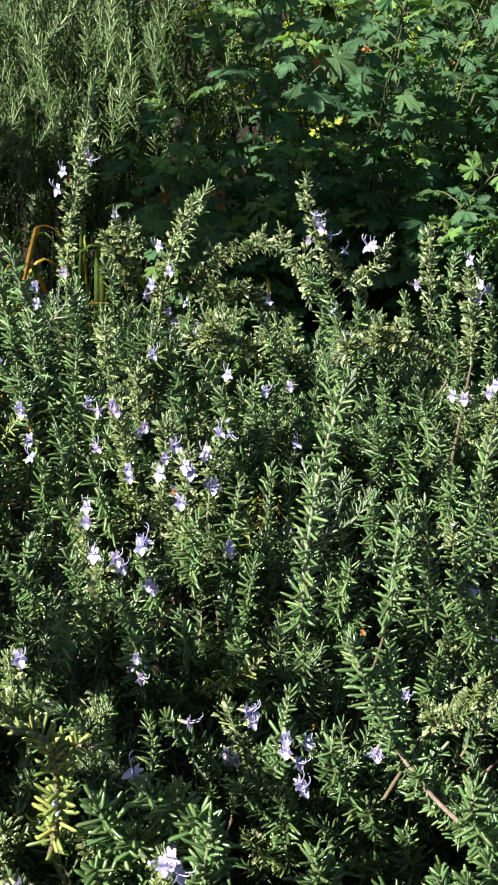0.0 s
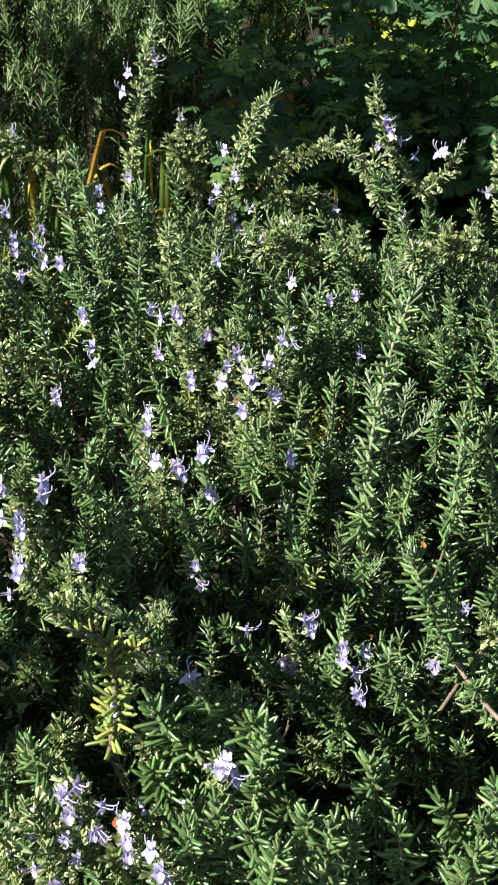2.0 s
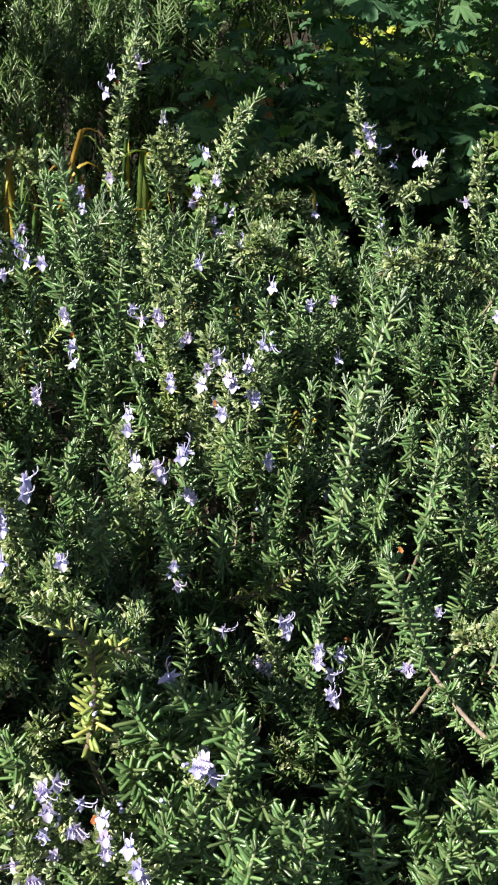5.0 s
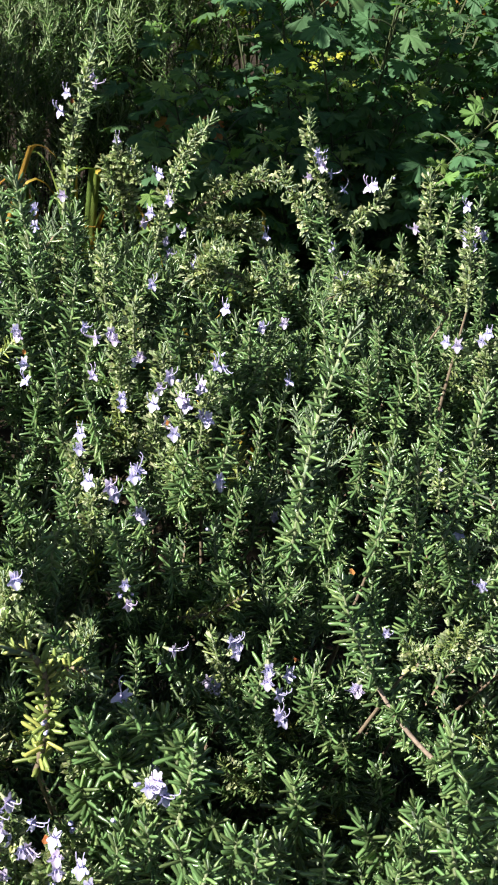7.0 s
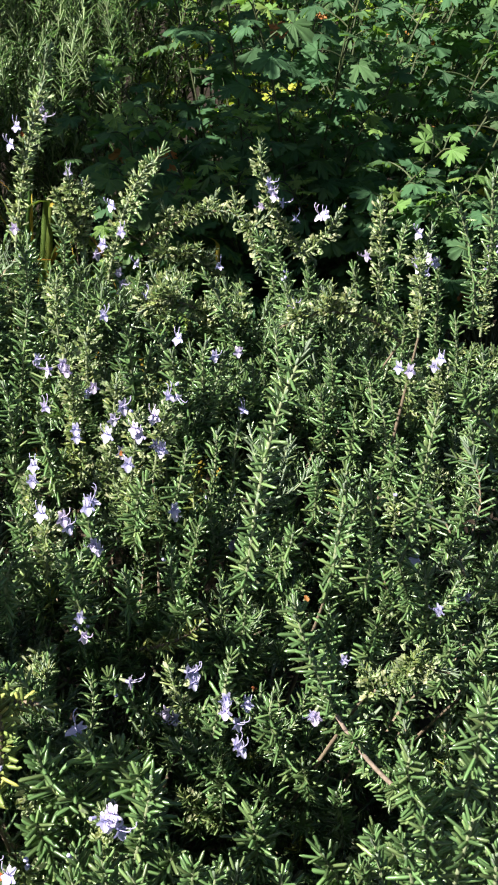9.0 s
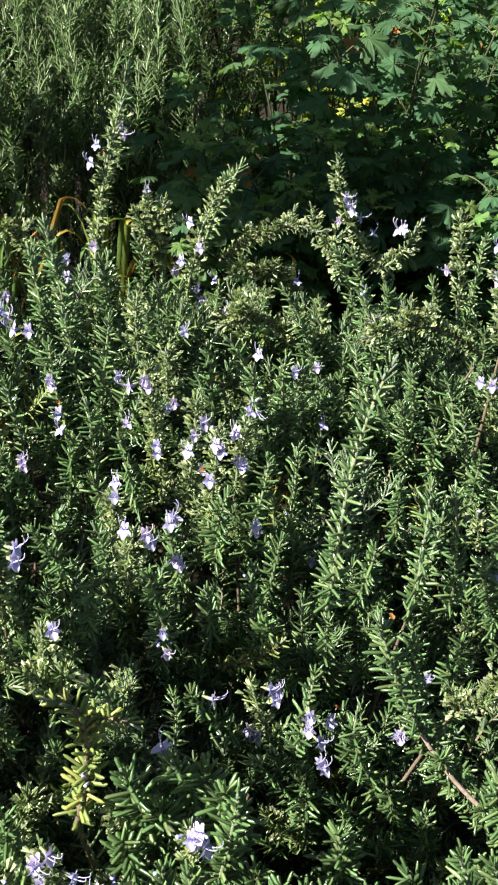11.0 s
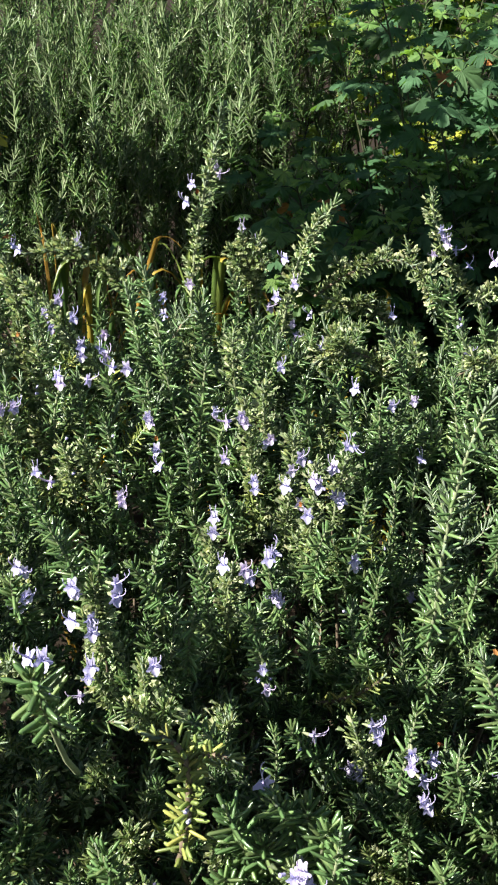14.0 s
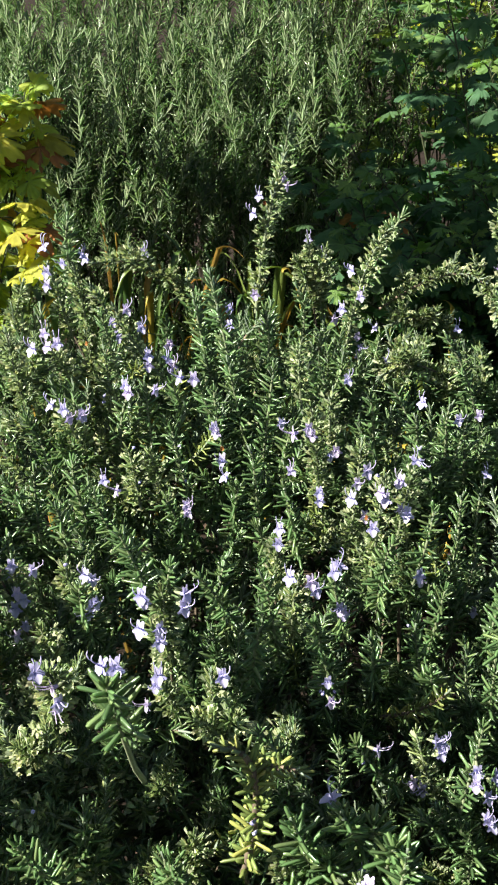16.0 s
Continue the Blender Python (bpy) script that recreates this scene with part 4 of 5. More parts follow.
sprig("v", (0.278, 1.040, 0.520), (0.290, 1.040, 0.470), (0.325, 1.040, 0.374))
sprig("v", (0.230, 0.723, 0.704), (0.228, 0.723, 0.666), (0.223, 0.723, 0.592))
sprig("v", (0.026, 0.787, 0.695), (0.030, 0.787, 0.662), (0.033, 0.787, 0.600))
sprig("v", (0.003, 0.771, 0.687), (0.003, 0.771, 0.647), (0.003, 0.771, 0.578))
sprig("v", (-0.045, 1.885, 1.140), (-0.057, 1.885, 1.091), (-0.075, 1.885, 1.028), size=0.8, flowers=[(-0.061, 1.874, 1.061)])
sprig("v", (0.214, 1.030, 0.777), (0.246, 1.030, 0.687), (0.282, 1.000, 0.620), size=1.25)
sprig("v", (0.321, 0.940, 0.661), (0.351, 0.950, 0.581), (0.384, 0.930, 0.506), size=1.25)
sprig("v", (0.389, 0.940, 0.730), (0.410, 0.960, 0.651), (0.431, 0.970, 0.558), size=1.25)
sprig("v", (0.166, 0.900, 0.623), (0.174, 0.920, 0.559), (0.185, 0.930, 0.490), size=1.25)
sprig("v", (0.280, 0.880, 0.619), (0.309, 0.900, 0.549), (0.338, 0.920, 0.479), size=1.2)
sprig("v", (0.361, 0.860, 0.624), (0.385, 0.880, 0.565), (0.409, 0.900, 0.489), size=1.25)
sprig("v", (0.228, 0.870, 0.607), (0.249, 0.880, 0.559), (0.274, 0.900, 0.489), size=1.2)
sprig("v", (0.116, 1.190, 0.664), (0.126, 1.220, 0.609), (0.141, 1.240, 0.544), size=1.1)
sprig("y", (0.138, 1.200, 0.633), (0.105, 1.210, 0.599), (0.066, 1.220, 0.578), size=0.8)
sprig("v", (0.254, 1.050, 0.735), (0.261, 1.070, 0.677), (0.276, 1.080, 0.616), size=1.15)
sprig("v", (-0.197, 1.080, 0.899), (-0.189, 1.100, 0.849), (-0.182, 1.120, 0.797), size=1.2)
sprig("v", (-0.028, 0.860, 0.741), (-0.019, 0.880, 0.685), (-0.009, 0.900, 0.626), size=1.2)
sprig("v", (0.013, 0.880, 0.737), (0.032, 0.900, 0.674), (0.054, 0.920, 0.608), size=1.2)
sprig("v", (-0.360, 1.750, 1.044), (-0.366, 1.760, 0.996), (-0.379, 1.770, 0.926))
sprig("v", (-0.177, 1.660, 0.944), (-0.169, 1.670, 0.867), (-0.154, 1.680, 0.759), size=1.1)
sprig("v", (-0.151, 1.620, 0.989), (-0.134, 1.630, 0.882), (-0.117, 1.640, 0.742), size=1.15)
sprig("v", (-0.081, 1.660, 0.927), (-0.078, 1.670, 0.874), (-0.084, 1.680, 0.811))
sprig("v", (0.330, 0.900, 0.647), (0.358, 0.920, 0.587), (0.387, 0.940, 0.504), size=1.25)
sprig("v", (0.295, 0.860, 0.613), (0.313, 0.880, 0.558), (0.338, 0.900, 0.493), size=1.25)
sprig("v", (0.395, 0.880, 0.631), (0.405, 0.900, 0.567), (0.415, 0.920, 0.483), size=1.25)
sprig("v", (0.404, 0.840, 0.627), (0.415, 0.860, 0.569), (0.426, 0.880, 0.493), size=1.25)
sprig("v", (0.330, 0.830, 0.627), (0.352, 0.850, 0.569), (0.371, 0.870, 0.492), size=1.25)
sprig("v", (0.041, 0.890, 0.717), (0.045, 0.910, 0.655), (0.050, 0.930, 0.579), size=1.2)
sprig("v", (0.002, 0.880, 0.685), (0.007, 0.900, 0.632), (0.016, 0.920, 0.568), size=1.2)
sprig("v", (0.073, 0.880, 0.681), (0.069, 0.900, 0.628), (0.063, 0.920, 0.558), size=1.2)
sprig("v", (-0.032, 0.860, 0.665), (-0.027, 0.880, 0.611), (-0.019, 0.900, 0.539), size=1.2)
sprig("v", (0.089, 0.850, 0.631), (0.085, 0.870, 0.579), (0.081, 0.890, 0.513), size=1.2)
sprig("v", (0.129, 0.840, 0.615), (0.138, 0.860, 0.564), (0.147, 0.880, 0.496), size=1.2)
sprig("v", (-0.015, 0.880, 0.572), (-0.011, 0.900, 0.513), (-0.000, 0.920, 0.433), size=1.2)
sprig("v", (0.063, 0.860, 0.546), (0.074, 0.880, 0.493), (0.091, 0.900, 0.428), size=1.2)
sprig("v", (0.059, 0.860, 0.718), (0.056, 0.880, 0.674), (0.053, 0.900, 0.614), size=1.2)
sprig("v", (0.272, 0.970, 0.655), (0.284, 0.985, 0.632), (0.297, 0.993, 0.607), size=0.8)
sprig("v", (0.338, 0.965, 0.612), (0.328, 0.975, 0.597), (0.320, 0.984, 0.580), size=0.8)
sprig("v", (0.316, 0.955, 0.600), (0.330, 0.968, 0.585), (0.345, 0.976, 0.564), size=0.8)


# hollows between the branches: place and reach
HOLLOWS = [(0.34, 1.25, 0.10), (0.07, 1.22, 0.08), (0.33, 1.05, 0.09), (0.40, 1.05, 0.09), (0.09, 0.90, 0.06), (0.22, 0.90, 0.07), (0.48, 1.30, 0.10), (0.35, 1.38, 0.09), (0.48, 1.45, 0.08), (-0.12, 1.38, 0.08), (-0.34, 1.30, 0.07), (-0.14, 1.12, 0.07), (-0.22, 0.85, 0.09), (-0.05, 0.95, 0.07), (0.04, 1.15, 0.07), (0.01, 1.00, 0.07), (0.36, 1.12, 0.07), (-0.07, 0.84, 0.07), (-0.07, 0.78, 0.07), (0.17, 1.00, 0.06)]


def tufts():
    """The tufted surface of the bush: clumps of leafy side shoots that fan out from one branch, with gaps between the clumps."""
    rng = np.random.default_rng(23)
    low = [(k, p) for k, p, _ in ROOT]
    tips = np.array([p[-1] for _, p in low])
    near = np.linalg.norm(tips[:, None, :2] - tips[None, :, :2], axis=2)
    usual = np.array([np.median(tips[np.argsort(row)[:9], 2]) for row in near])
    keep = tips[:, 2] < usual + 0.07
    tips, kinds = tips[keep], [k for (k, _), ok in zip(low, keep) if ok]
    spots = []
    for tries in range(9000):
        y = rng.uniform(0.72, 1.96)
        x = rng.uniform(-0.27 * y - 0.08, 0.32 * y + 0.12)
        if all((x - a) ** 2 + ((y - b) * 0.8) ** 2 > (0.036 + 0.006 * y) ** 2 for a, b in spots):
            spots.append((x, y))
    meshes = {"v": Quads(), "f": Quads(), "y": Quads()}
    st, cal = Quads(), Quads()
    for x, y in spots:
        hollow = max(math.exp(-((x - a) ** 2 + (y - b) ** 2) / (r * r)) for a, b, r in HOLLOWS)
        d2 = (tips[:, 0] - x) ** 2 + (tips[:, 1] - y) ** 2
        w = 1 / (d2 + 0.06 ** 2) ** 2
        z = float((tips[:, 2] * w).sum() / w.sum()) - rng.uniform(0.05, 0.145) - 0.3 * max(0.0, y - 1.75)
        z -= 0.30 * max(0.0, x - 0.24) * (1.0 if y < 1.55 else 0.3)
        z -= 0.16 * hollow
        if rng.random() < (0.6 if hollow > 0.45 else 0.35 if x > 0.27 and y < 1.5 else 0.0):
            continue
        pale = kinds[int(np.argmin(d2))] in "fa" and rng.random() < 0.6
        main = unit(np.array([rng.normal(0, 0.42), rng.normal(-0.28, 0.38), 1.0]))
        tip0 = np.array([x, y, z])
        root = tip0 - main * rng.uniform(0.09, 0.14)
        for k in range(int(rng.integers(5, 8))):
            u = rng.uniform(0.0, 0.45) if k else 0.0
            start = root + (tip0 - root) * u
            way = unit(main + (rng.normal(0, 0.42, 3) if k else 0))
            ln = rng.uniform(0.05, 0.095) if k else np.linalg.norm(tip0 - root)
            end = start + way * ln
            mid = (start + end) / 2 + unit(way - main * 0.98) * ln * 0.08 - np.array([0, 0, 0.006])
            p = bend_through(end, mid, start, 6)
            kd = "f" if pale and rng.random() < 0.55 else "v"
            dest = meshes["y"] if rng.random() < 0.02 else meshes[kd]
            leafy(dest, p, kd, rng.uniform(0.82, 1.08) * (1.2 if y < 0.97 else 1.0), rng, 1 if y < 1.45 and hollow < 0.5 else 0, 0, cal if kd == "f" and rng.random() < 0.5 else None)
            tube(st, p, 0.0019, 0.0011, 0, 4)
    for kd, mats in (("v", [LEAF, UNDER]), ("f", [LEAF_LIGHT, UNDER]), ("y", [LEAF_YELLOW, UNDER])):
        part("foliage", meshes[kd].mesh("foliage", mats, smooth=True), bush, "", kind="stuff")
    part("twig", st.mesh("twig", [TWIG]), bush, "", kind="stuff")
    part("calyx", cal.mesh("calyx", [CALYX]), bush, "", kind="stuff")


tufts()


def undergrowth():
    """Darker, older shoots deeper in the bush, its sides beyond, and unseen shading shoots."""
    rng = np.random.default_rng(29)
    mids = np.array([p[6] for _, p, _ in ROOT])
    q, st = Quads(), Quads()
    for k in range(2700):
        x, y = rng.uniform(-1.25, 1.2), rng.uniform(0.42, 2.05)
        d2 = (mids[:, 0] - x) ** 2 + (mids[:, 1] - y) ** 2
        w = 1 / (d2 + 0.03 ** 2) ** 2
        inside = -0.6 < x < 0.78 and y > 0.6
        tall = 0.0
        # tall shoots out of view on the left, added to shade the lower bush
        if k >= 2400:
            x, y, tall = rng.uniform(-0.80, -0.41), rng.uniform(0.80, 1.25), rng.uniform(0.0, 0.38)
        z = tall + float((mids[:, 2] * w).sum() / w.sum()) - (rng.uniform(0.13, 0.38) if inside else rng.uniform(0.0, 0.14))
        if 1350 <= k < 2400:
            x, y = rng.uniform(-0.5, 0.65), rng.uniform(0.75, 1.9)
            w = 1 / ((mids[:, 0] - x) ** 2 + (mids[:, 1] - y) ** 2 + 0.03 ** 2) ** 2
            z = float((mids[:, 2] * w).sum() / w.sum()) - rng.uniform(0.24, 0.54)
        if k >= 2400:
            z = min(z, 1.0 - 0.875 * (x + 0.6))
        lean = np.array([rng.normal(0, 0.6), rng.normal(0, 0.6), 0.8])
        lean /= np.linalg.norm(lean)
        tip = np.array([x, y, z])
        base = tip - lean * rng.uniform(0.08, 0.15)
        p = bend_through(tip, (tip + base) / 2 + rng.normal(0, 0.01, 3), base, 4)
        leafy(q, p, "u", rng.uniform(0.9, 1.15), rng, 0)
        tube(st, p, 0.0018, 0.0010, 0, 3)
    part("foliage", q.mesh("foliage", [LEAF, UNDER], smooth=True), bush, "", kind="stuff")
    part("twig", st.mesh("twig", [WOOD]), bush, "", kind="stuff")


undergrowth()


def branches():
    """Woody branches that carry the shoots, from the ground up."""
    rng = np.random.default_rng(31)
    for i, (kind, path, size) in enumerate(ROOT):
        if i % 6:
            continue
        top = path[0]
        foot = np.array([0.12 + (top[0] - 0.12) * 0.55 + rng.normal(0, 0.05), 1.5 + (top[1] - 1.5) * 0.55 + rng.normal(0, 0.05), -0.02])
        mid = foot * 0.45 + top * 0.55 + np.array([rng.normal(0, 0.05), rng.uniform(0.06, 0.14), -0.14])
        q = Quads()
        tube(q, bend_through(top, mid, foot, 12), rng.uniform(0.005, 0.010), 0.0015, 0, 6)
        part("branch", q.mesh("branch", [WOOD], smooth=True), bush)


branches()


def bare_branch():
    """The pale bare length of the long leaning branch."""
    q = Quads()
    tube(q, bend_through((0.262, 1.010, 0.652), (0.309, 0.988, 0.592), (0.372, 0.968, 0.545), 12), 0.0030, 0.0021, 0, 8)
    part("branch", q.mesh("branch", [BARK], smooth=True), bush, "pale pinkish bare woody branch")


bare_branch()


# ---- upright rosemary behind ----
def upright_rosemary():
    rng = np.random.default_rng(41)
    plant = thing("rosemary_bush", (-0.55, 3.75, 0), "tall upright green rosemary bush with dense straight stems", "shrub")
    for i in range(215):
        x = rng.uniform(-0.98, 0.35)
        y = 3.35 + 0.7 * rng.random() + 0.10 * x + (0.8 if i > 160 else 0)
        top = np.array([x + rng.normal(0.02, 0.06), y + rng.normal(-0.03, 0.06), rng.uniform(1.05, 1.35) + 0.35 * (y - 3.4) if i % 4 else rng.uniform(0.75, 1.1)])
        foot = np.array([-0.55 + (x + 0.55) * 0.75, 3.75 + (y - 3.75) * 0.7, -0.02])
        mid = (top + foot) / 2 + np.array([rng.normal(-0.02, 0.05), rng.normal(-0.03, 0.05), 0])
        path = bend_through(top, mid, foot, 16)
        q = Quads()
        tube(q, path, 0.0035, 0.0013)
        stem = part("stem", q.mesh("stem", [STEM_DARK], foot, True), plant, "", foot)
        q = Quads()
        leafy(q, path[int(rng.integers(4, 8)):], "b", rng.uniform(0.85, 1.1), rng, 0)
        part("leaf", q.mesh("leaf", [LEAF_BACK, UNDER_BACK], foot, True), stem, "", foot, kind="stuff")
    q = Quads()
    for i in range(560):
        tip = np.array([rng.uniform(-1.0, 0.3), rng.uniform(3.75, 4.45), rng.uniform(0.15, 1.3)])
        base = tip - np.array([rng.normal(0, 0.04), rng.normal(0, 0.04), rng.uniform(0.12, 0.22)])
        if i % 3:
            tip = np.array([rng.uniform(-1.0, 0.05), rng.uniform(3.25, 3.55), rng.uniform(0.62, 1.15)])
            base = tip - np.array([rng.normal(0.02, 0.05), rng.normal(0.06, 0.05), rng.uniform(0.14, 0.26)])
        leafy(q, bend_through(tip, (tip + base) / 2, base, 5), "b", rng.uniform(0.9, 1.2), rng, 0)
    for i in range(230):
        tip = np.array([rng.uniform(-0.95, 0.25), rng.uniform(3.2, 3.6), rng.uniform(0.15, 0.68)])
        base = tip - np.array([rng.normal(0.02, 0.06), rng.normal(0.06, 0.05), rng.uniform(0.14, 0.26)])
        leafy(q, bend_through(tip, (tip + base) / 2, base, 5), "b", rng.uniform(0.9, 1.2), rng, 0)
    part("foliage", q.mesh("foliage", [LEAF_BACK, UNDER_BACK], smooth=True), plant, "", kind="stuff")


upright_rosemary()


# ---- scented geraniums ----
def geranium_leaf(seed, n=67, rings=2):
    """A broad, crinkled leaf of five deep lobes, each cut into rounded lobes again; stalk at the origin, tip along +Y, face up."""
    rng = np.random.default_rng(seed)
    q = Quads()
    th = np.linspace(radians(-150), radians(150), n)
    edge, crest = np.full(n, 0.2), np.zeros(n)
    for k in range(5):
        c = radians((k - 2) * 60 + rng.normal(0, 4))
        big = (0.72, 0.92, 1.0, 0.92, 0.72)[k] * rng.uniform(0.92, 1.06)
        a = (th - c) / radians(30)
        d = np.clip(np.abs(a), 0, 1.3)
        bumps = np.abs(np.cos(math.pi * 1.5 * a + rng.normal(0, 0.12))) ** 0.5
        frill = np.abs(np.cos(math.pi * 4.5 * a + rng.normal(0, 0.3))) ** 0.5
        one = big * (1 - 0.70 * np.minimum(d, 1.1) ** 4.5) * (0.54 + 0.34 * bumps + 0.12 * frill) * (1 + 0.02 * rng.normal(0, 1, n))
        crest = np.where(one > edge, 1 - np.clip(d, 0, 1), crest)
        edge = np.maximum(edge, one)
    droop, cup = rng.uniform(0.10, 0.38), rng.uniform(-0.05, 0.18)
    rows_ = []
    for r in range(rings + 1):
        u = (r / rings) ** 0.8
        rad = edge * u
        ripple = (0.07 * crest - 0.035) * u + 0.045 * np.cos(th * 15 + seed) * u ** 4 + 0.07 * np.cos(th * 6 + 2 * seed) * u * u + rng.normal(0, 0.022, n) * u
        z = cup * rad - droop * rad * rad - 0.10 * u * np.sin(th) ** 2 + ripple
        rows_.append(np.stack([np.sin(th) * rad, np.cos(th) * rad, z], 1))
    v = np.stack(rows_) * 0.05
    q.add(v, [(r * n + c, r * n + c + 1, (r + 1) * n + c + 1, (r + 1) * n + c) for r in range(rings) for c in range(n - 1)], 0)
    return q


LEAVES_GREEN = [geranium_leaf(k).mesh("leaf", [GERANIUM], smooth=True) for k in range(6)]
LEAVES_YELLOW = [geranium_leaf(k + 20).mesh("leaf", [GERANIUM_YELLOW], smooth=True) for k in range(4)]
LEAVES_DRY = [geranium_leaf(k + 40).mesh("leaf", [DRY], smooth=True) for k in range(2)]


LEAVES_YOUNG = [geranium_leaf(k + 100).mesh("leaf", [GERANIUM_YOUNG], smooth=True) for k in range(5)]
FAR_YOUNG = [geranium_leaf(k + 120, 46, 1).mesh("leaf", [GERANIUM_YOUNG], smooth=True) for k in range(4)]
FAR_GREEN = [geranium_leaf(k + 60, 46, 1).mesh("leaf", [GERANIUM], smooth=True) for k in range(5)]
FAR_YELLOW = [geranium_leaf(k + 80, 46, 1).mesh("leaf", [GERANIUM_YELLOW], smooth=True) for k in range(4)]


def geranium(at, label, shoots, seed, per=8, yellow=0.0, dry=0.008, size=(0.8, 1.15), span=0.6, far=False):
    """Branching stems from one foot; lobed leaves on long stalks towards the ends. shoots: tips."""
    rng = np.random.default_rng(seed)
    plant = thing("scented_geranium", at, label, "shrub")
    for tip in shoots:
        tip = np.array(tip, float)
        foot = np.array(at) + np.array([rng.normal(0, 0.05), rng.normal(0, 0.05), -0.02])
        mid = foot * 0.45 + tip * 0.55 + np.array([rng.normal(0, 0.03), rng.normal(0, 0.03), 0.07])
        path = bend_through(tip, mid, foot, 16)
        q = Quads()
        tube(q, path, 0.0038, 0.0016, 0, 5)
        spots = []
        for k in range(per):
            u = 1 - span * (k / per) ** 1.45
            i = u * 15
            p = path[int(i)] + (path[min(15, int(i) + 1)] - path[int(i)]) * (i - int(i))
            a = k * 2.4 + rng.uniform(0, 0.8)
            out = unit(np.array([math.cos(a), math.sin(a) - 0.35, rng.uniform(0.15, 0.9) + (0.9 if k == 0 else 0)]))
            ln = rng.uniform(0.012, 0.03) + 0.045 * min(1.0, k / 6)
            e = p + out * ln
            tube(q, bend_through(e, p + out * ln * 0.5 + np.array([0, 0, 0.006]), p, 5), 0.0017, 0.0012, 0, 5)
            spots.append((e, out, k))
        stem = part("stem", q.mesh("stem", [GERANIUM_STEM], foot, True), plant, "", foot)
        for e, out, k in spots:
            c = rng.random()
            kind = LEAVES_DRY if c < dry else (FAR_YELLOW if far else LEAVES_YELLOW) if c < dry + yellow else (FAR_YOUNG if far else LEAVES_YOUNG) if k < 4 else (FAR_GREEN if far else LEAVES_GREEN)
            way = Vector((out[0], out[1], rng.uniform(-0.45, 0.25)))
            up = Vector((rng.normal(0, 0.45), rng.normal(-0.35, 0.45), 1))
            y = way.normalized()
            z = (up - y * up.dot(y)).normalized()
            turn = Matrix((y.cross(z), y, z)).transposed().to_quaternion()
            part("leaf", kind[int(rng.integers(len(kind)))], stem, "curled brown dry leaf" if kind is LEAVES_DRY else "", e, turn, float(rng.uniform(*size)) * (0.62 + 0.5 * min(1.0, k / 6)))


def cloud(seed, n, lo, hi, slant=0.0):
    """Tips of shoots scattered in a box whose low-x side leans inwards above 0.9 m."""
    r = np.random.default_rng(seed)
    got = []
    while len(got) < n:
        p = r.uniform(lo, hi)
        if p[0] > lo[0] + slant * max(0.0, p[2] - 0.9):
            got.append(tuple(p))
    return got


geranium((0.42, 2.75, 0), "leafy green scented geranium with deeply cut lobed leaves",
         cloud(51, 70, (-0.03, 2.30, 0.42), (1.0, 2.95, 1.30), 1.1) + cloud(53, 22, (0.15, 2.5, 1.0), (1.05, 3.0, 1.36))
         + cloud(54, 26, (0.02, 2.24, 0.35), (0.95, 2.45, 0.95)), 52, 20, size=(0.64, 0.95), span=0.72)
geranium((0.35, 3.75, 0), "sunlit bright green scented geranium with lobed leaves",
         cloud(61, 70, (-0.02, 3.3, 0.6), (1.5, 4.5, 1.75)), 62, 12, 0.35, far=True)
geranium((0.80, 4.75, 0), "tall sunlit scented geranium with lobed leaves behind the others",
         cloud(67, 60, (0.2, 4.3, 0.35), (1.7, 4.9, 1.45)), 68, 11, 0.35, far=True, size=(1.1, 1.6), span=0.75)
geranium((1.05, 3.15, 0), "dense green scented geranium with lobed leaves behind the first",
         cloud(65, 66, (0.45, 2.9, 0.3), (1.5, 3.7, 1.5)), 66, 11, 0.1, far=True)
geranium((-0.86, 2.36, 0), "tall scented geranium with yellow-green sunlit leaves, some rusty and dry",
         cloud(71, 8, (-0.73, 2.25, 0.68), (-0.585, 2.42, 0.90)) + cloud(75, 13, (-0.66, 2.18, 0.86), (-0.525, 2.33, 1.15)), 72, 7, 0.88, 0.06, (1.1, 1.45), 0.25)
# stands out of view on the left, added only to cast shade
geranium((-1.05, 2.62, 0), "unseen tall scented geranium added to shade the plants behind",
         cloud(73, 19, (-1.15, 1.72, 1.80), (-0.92, 2.45, 2.12)) + cloud(79, 5, (-1.15, 1.75, 2.15), (-0.92, 2.35, 2.45)) + cloud(77, 10, (-1.15, 1.38, 1.98), (-0.92, 1.72, 2.35)) + cloud(76, 34, (-1.12, 2.45, 0.7), (-0.93, 2.80, 1.72)) + cloud(78, 14, (-1.12, 2.80, 0.4), (-0.93, 3.05, 0.85)), 74, 7, 0.15, far=True, size=(1.6, 2.2), span=0.06)


# ---- strap-leaved plants ----
def ribbon(q, path, wd, rng):
    """A strap leaf, folded along its middle, on a path of 14 points."""
    t = unit(np.gradient(path, axis=0))
    s = unit(np.cross(t, np.array([0.1, 0.25, 1.0]) + rng.normal(0, 0.2, 3)))
    n = np.cross(s, t)
    u = np.linspace(0, 1, 14)
    w = (wd * np.clip((1 - u) * 3.2, 0.06, 1) * (0.7 + 0.3 * np.clip(u * 5, 0, 1)))[:, None]
    v = np.stack([path - s * w + n * w * 0.35, path - s * w * 0.45, path - n * w * 0.12, path + s * w * 0.45, path + s * w + n * w * 0.35], 1)
    q.add(v, [(r * 5 + c, r * 5 + c + 1, r * 5 + c + 6, r * 5 + c + 5) for r in range(13) for c in range(4)], 0)


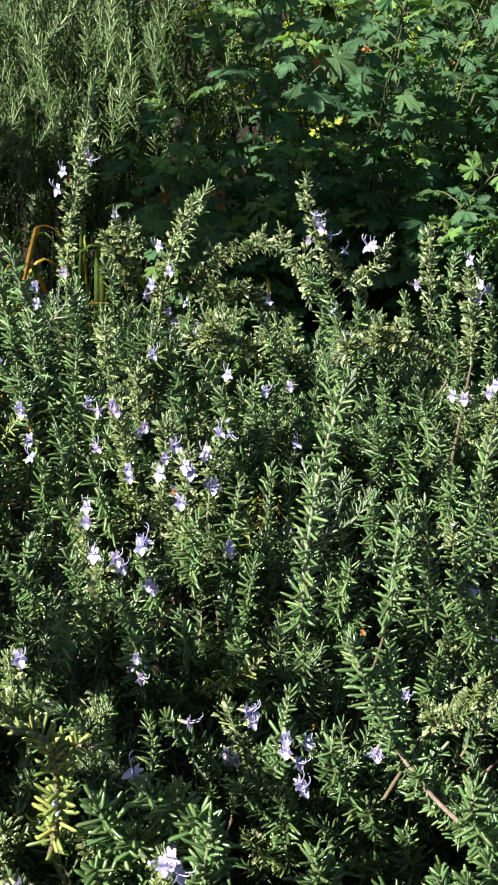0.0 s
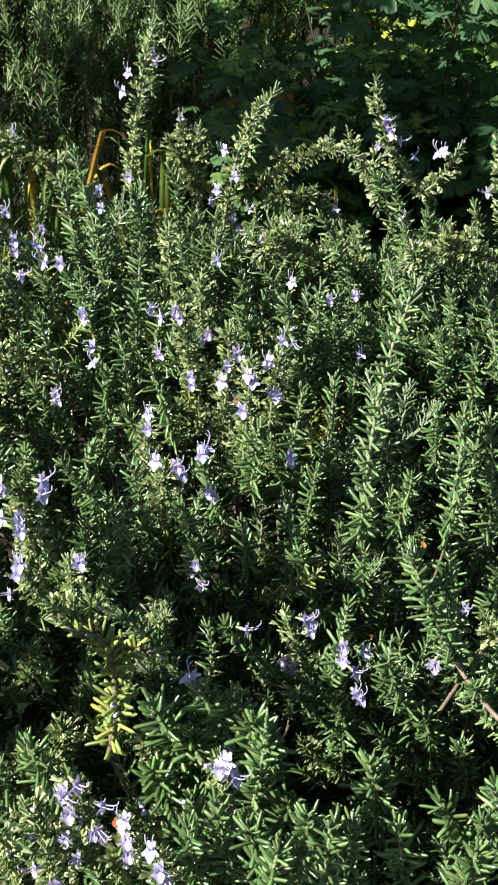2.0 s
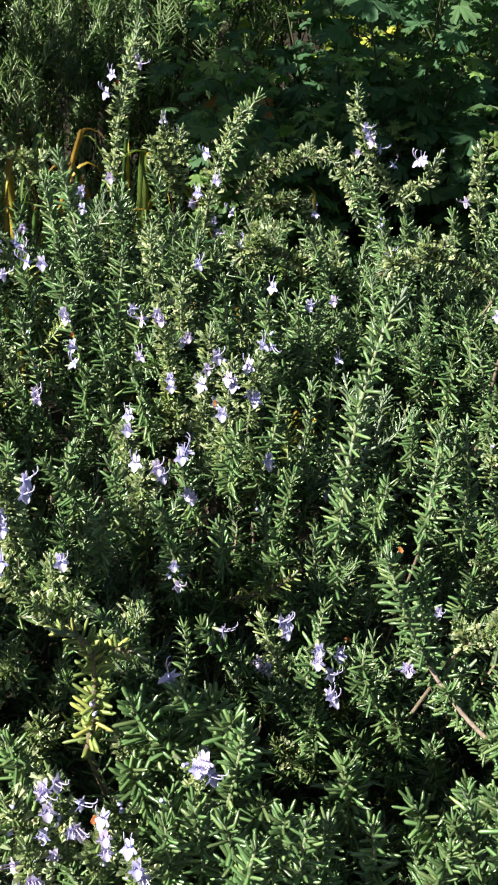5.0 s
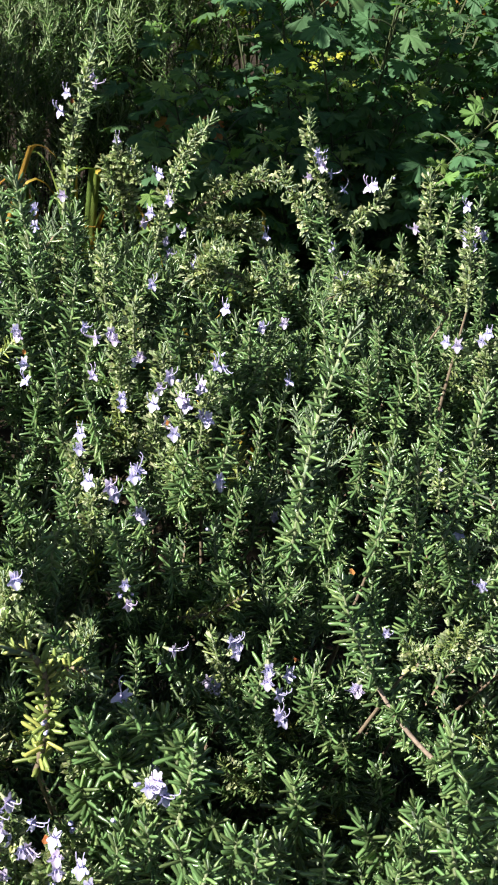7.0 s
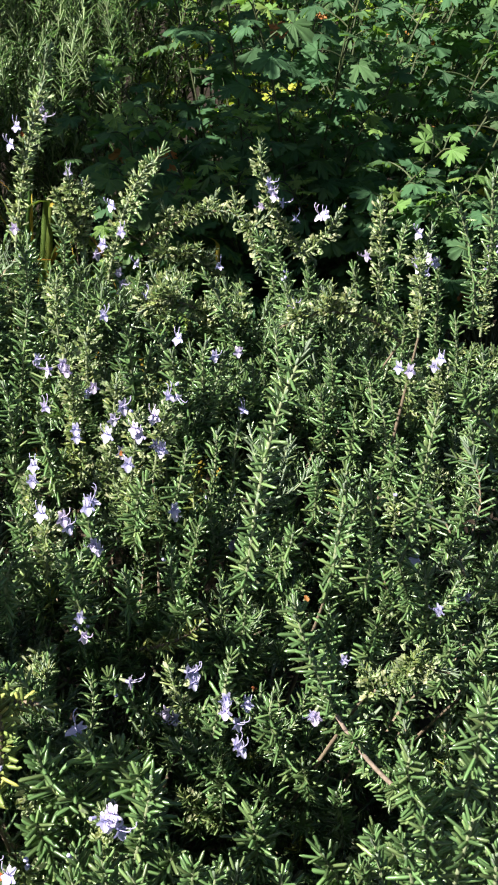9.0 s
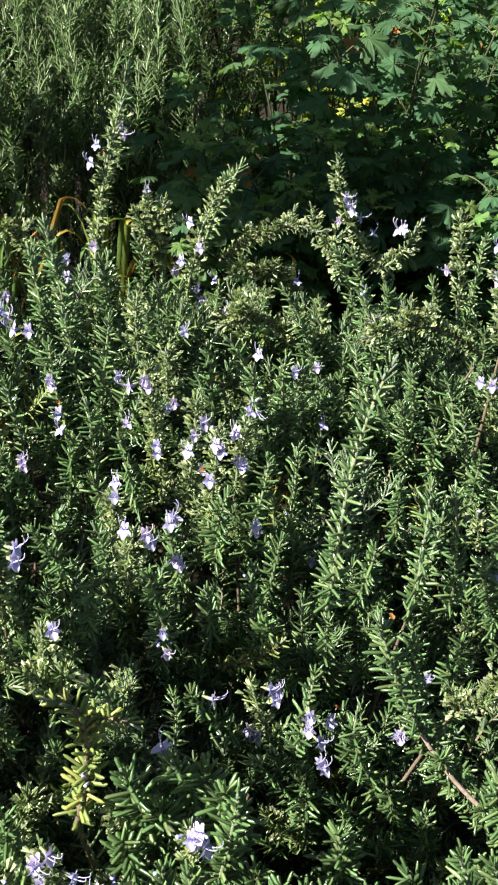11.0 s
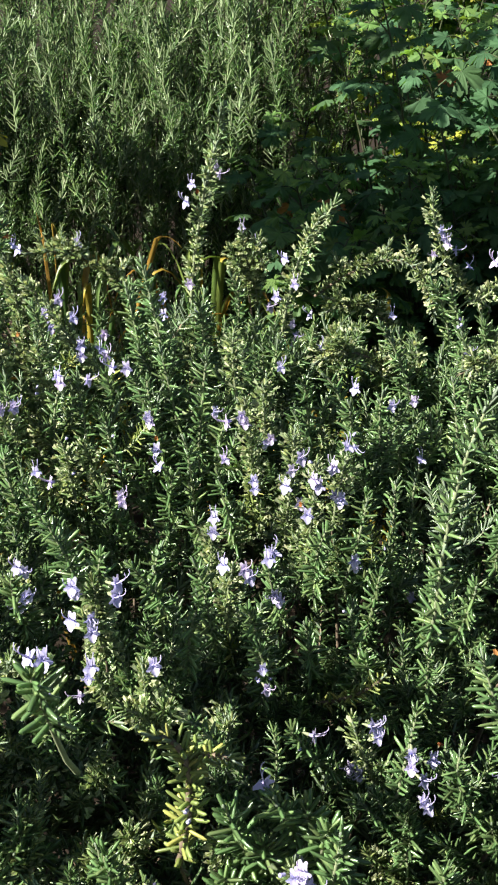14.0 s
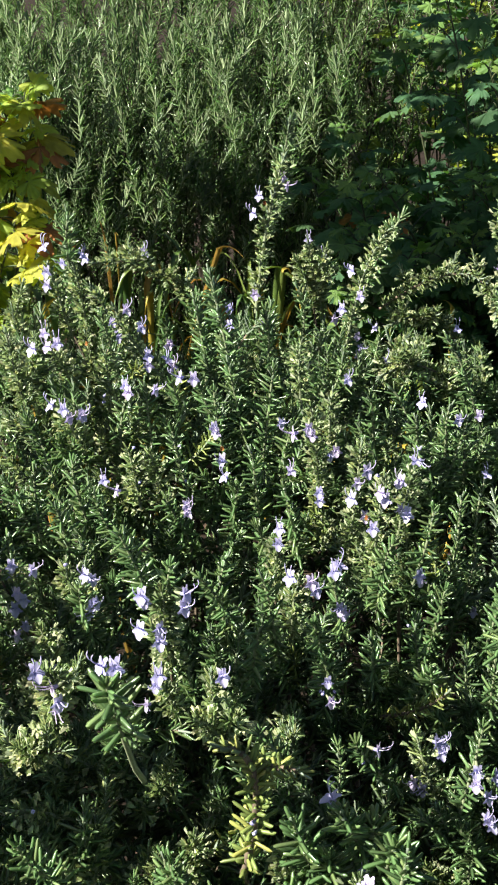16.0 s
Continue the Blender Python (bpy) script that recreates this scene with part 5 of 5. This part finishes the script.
def daylily(at, n, seed, reach, height, yellow):
    rng = np.random.default_rng(seed)
    plant = thing("daylily", at, "clump of arching green strap leaves, some yellow and withered", "plant", "daylily clumps")
    for i in range(n):
        a = rng.uniform(0, 6.3)
        r = reach * rng.uniform(0.5, 1.15)
        foot = np.array(at) + np.array([rng.normal(0, 0.03), rng.normal(0, 0.03), -0.01])
        h = height * rng.uniform(0.7, 1.1)
        mid = foot + np.array([math.cos(a) * r * 0.45, math.sin(a) * r * 0.45, h])
        tip = foot + np.array([math.cos(a) * r, math.sin(a) * r, h * rng.uniform(0.45, 0.95)])
        q = Quads()
        ribbon(q, bend_through(tip, mid, foot, 14), rng.uniform(0.004, 0.0075), rng)
        old = rng.random() < yellow
        part("leaf", q.mesh("leaf", [STRAP_YELLOW if old else STRAP], foot, True), plant, "withered yellow-orange strap leaf" if old else "", foot)
    return plant


lilies = [daylily((-0.42, 2.70, 0), 26, 81, 0.36, 0.60, 0.25), daylily((-0.16, 2.78, 0), 26, 82, 0.36, 0.58, 0.2),
          daylily((0.18, 2.40, 0), 24, 83, 0.22, 0.56, 0.3), daylily((-0.54, 2.32, 0), 26, 84, 0.30, 0.62, 0.25)]
rng_strap = np.random.default_rng(91)


def blade(tip, top, foot, wd, old):
    """One leaf of the nearest clump, arching over at top."""
    plant = min(lilies, key=lambda o: (PLACE[o] - Vector((*foot, 0))).length)
    tip, top, foot = np.array(tip), np.array(top), np.array((*foot, -0.01))
    path = np.concatenate([bend_through(top, foot * 0.45 + top * 0.55 + np.array([0, 0, 0.04]), foot, 9)[:-1], bend_through(tip, (top + tip) / 2 + np.array([0, 0, 0.25]) * np.linalg.norm(tip[:2] - top[:2]), top, 6)])
    q = Quads()
    ribbon(q, path, wd, rng_strap)
    part("leaf", q.mesh("leaf", [STRAP_YELLOW if old else STRAP], foot, True), plant, "withered yellow-orange strap leaf" if old else "", foot)


blade((-0.168, 2.659, 0.696), (-0.225, 2.670, 0.719), (-0.42, 2.78), 0.0060, True)
blade((-0.382, 2.555, 0.590), (-0.368, 2.584, 0.652), (-0.4, 2.7), 0.0067, True)
blade((-0.183, 2.571, 0.578), (-0.229, 2.609, 0.659), (-0.3, 2.75), 0.0060, False)
blade((-0.171, 2.669, 0.716), (-0.128, 2.679, 0.738), (-0.2, 2.85), 0.0045, False)
blade((-0.436, 2.560, 0.601), (-0.424, 2.600, 0.687), (-0.45, 2.72), 0.0075, False)
blade((-0.453, 2.560, 0.601), (-0.412, 2.605, 0.698), (-0.5, 2.72), 0.0067, False)
blade((-0.026, 2.655, 0.567), (-0.088, 2.696, 0.657), (-0.15, 2.85), 0.0075, False)
blade((-0.174, 2.675, 0.612), (-0.100, 2.701, 0.668), (-0.15, 2.85), 0.0075, False)
blade((-0.484, 2.697, 0.776), (-0.472, 2.674, 0.727), (-0.46, 2.75), 0.0045, True)
blade((-0.430, 2.663, 0.705), (-0.450, 2.686, 0.754), (-0.46, 2.75), 0.0023, True)
blade((0.118, 2.269, 0.686), (0.126, 2.248, 0.643), (0.14, 2.4), 0.0083, False)
blade((0.240, 2.240, 0.624), (0.234, 2.217, 0.576), (0.22, 2.4), 0.0067, False)
blade((0.210, 2.192, 0.760), (0.227, 2.187, 0.748), (0.25, 2.4), 0.0037, True)
blade((0.202, 2.146, 0.660), (0.214, 2.129, 0.624), (0.22, 2.4), 0.0045, True)
blade((-0.556, 2.041, 0.728), (-0.498, 2.069, 0.779), (-0.52, 2.3), 0.0075, False)
blade((-0.352, 1.790, 0.753), (-0.399, 1.786, 0.750), (-0.36, 2.05), 0.0075, True)
blade((-0.389, 2.178, 0.762), (-0.501, 2.170, 0.760), (-0.5, 2.4), 0.0060, True)
blade((-0.506, 2.151, 0.718), (-0.450, 2.132, 0.671), (-0.3, 2.4), 0.0075, False)
blade((-0.543, 2.239, 0.675), (-0.586, 2.290, 0.792), (-0.55, 2.4), 0.0090, False)
blade((-0.491, 2.241, 0.674), (-0.527, 2.297, 0.800), (-0.5, 2.4), 0.0090, False)
blade((-0.451, 2.217, 0.576), (-0.461, 2.240, 0.624), (-0.5, 2.35), 0.0090, False)
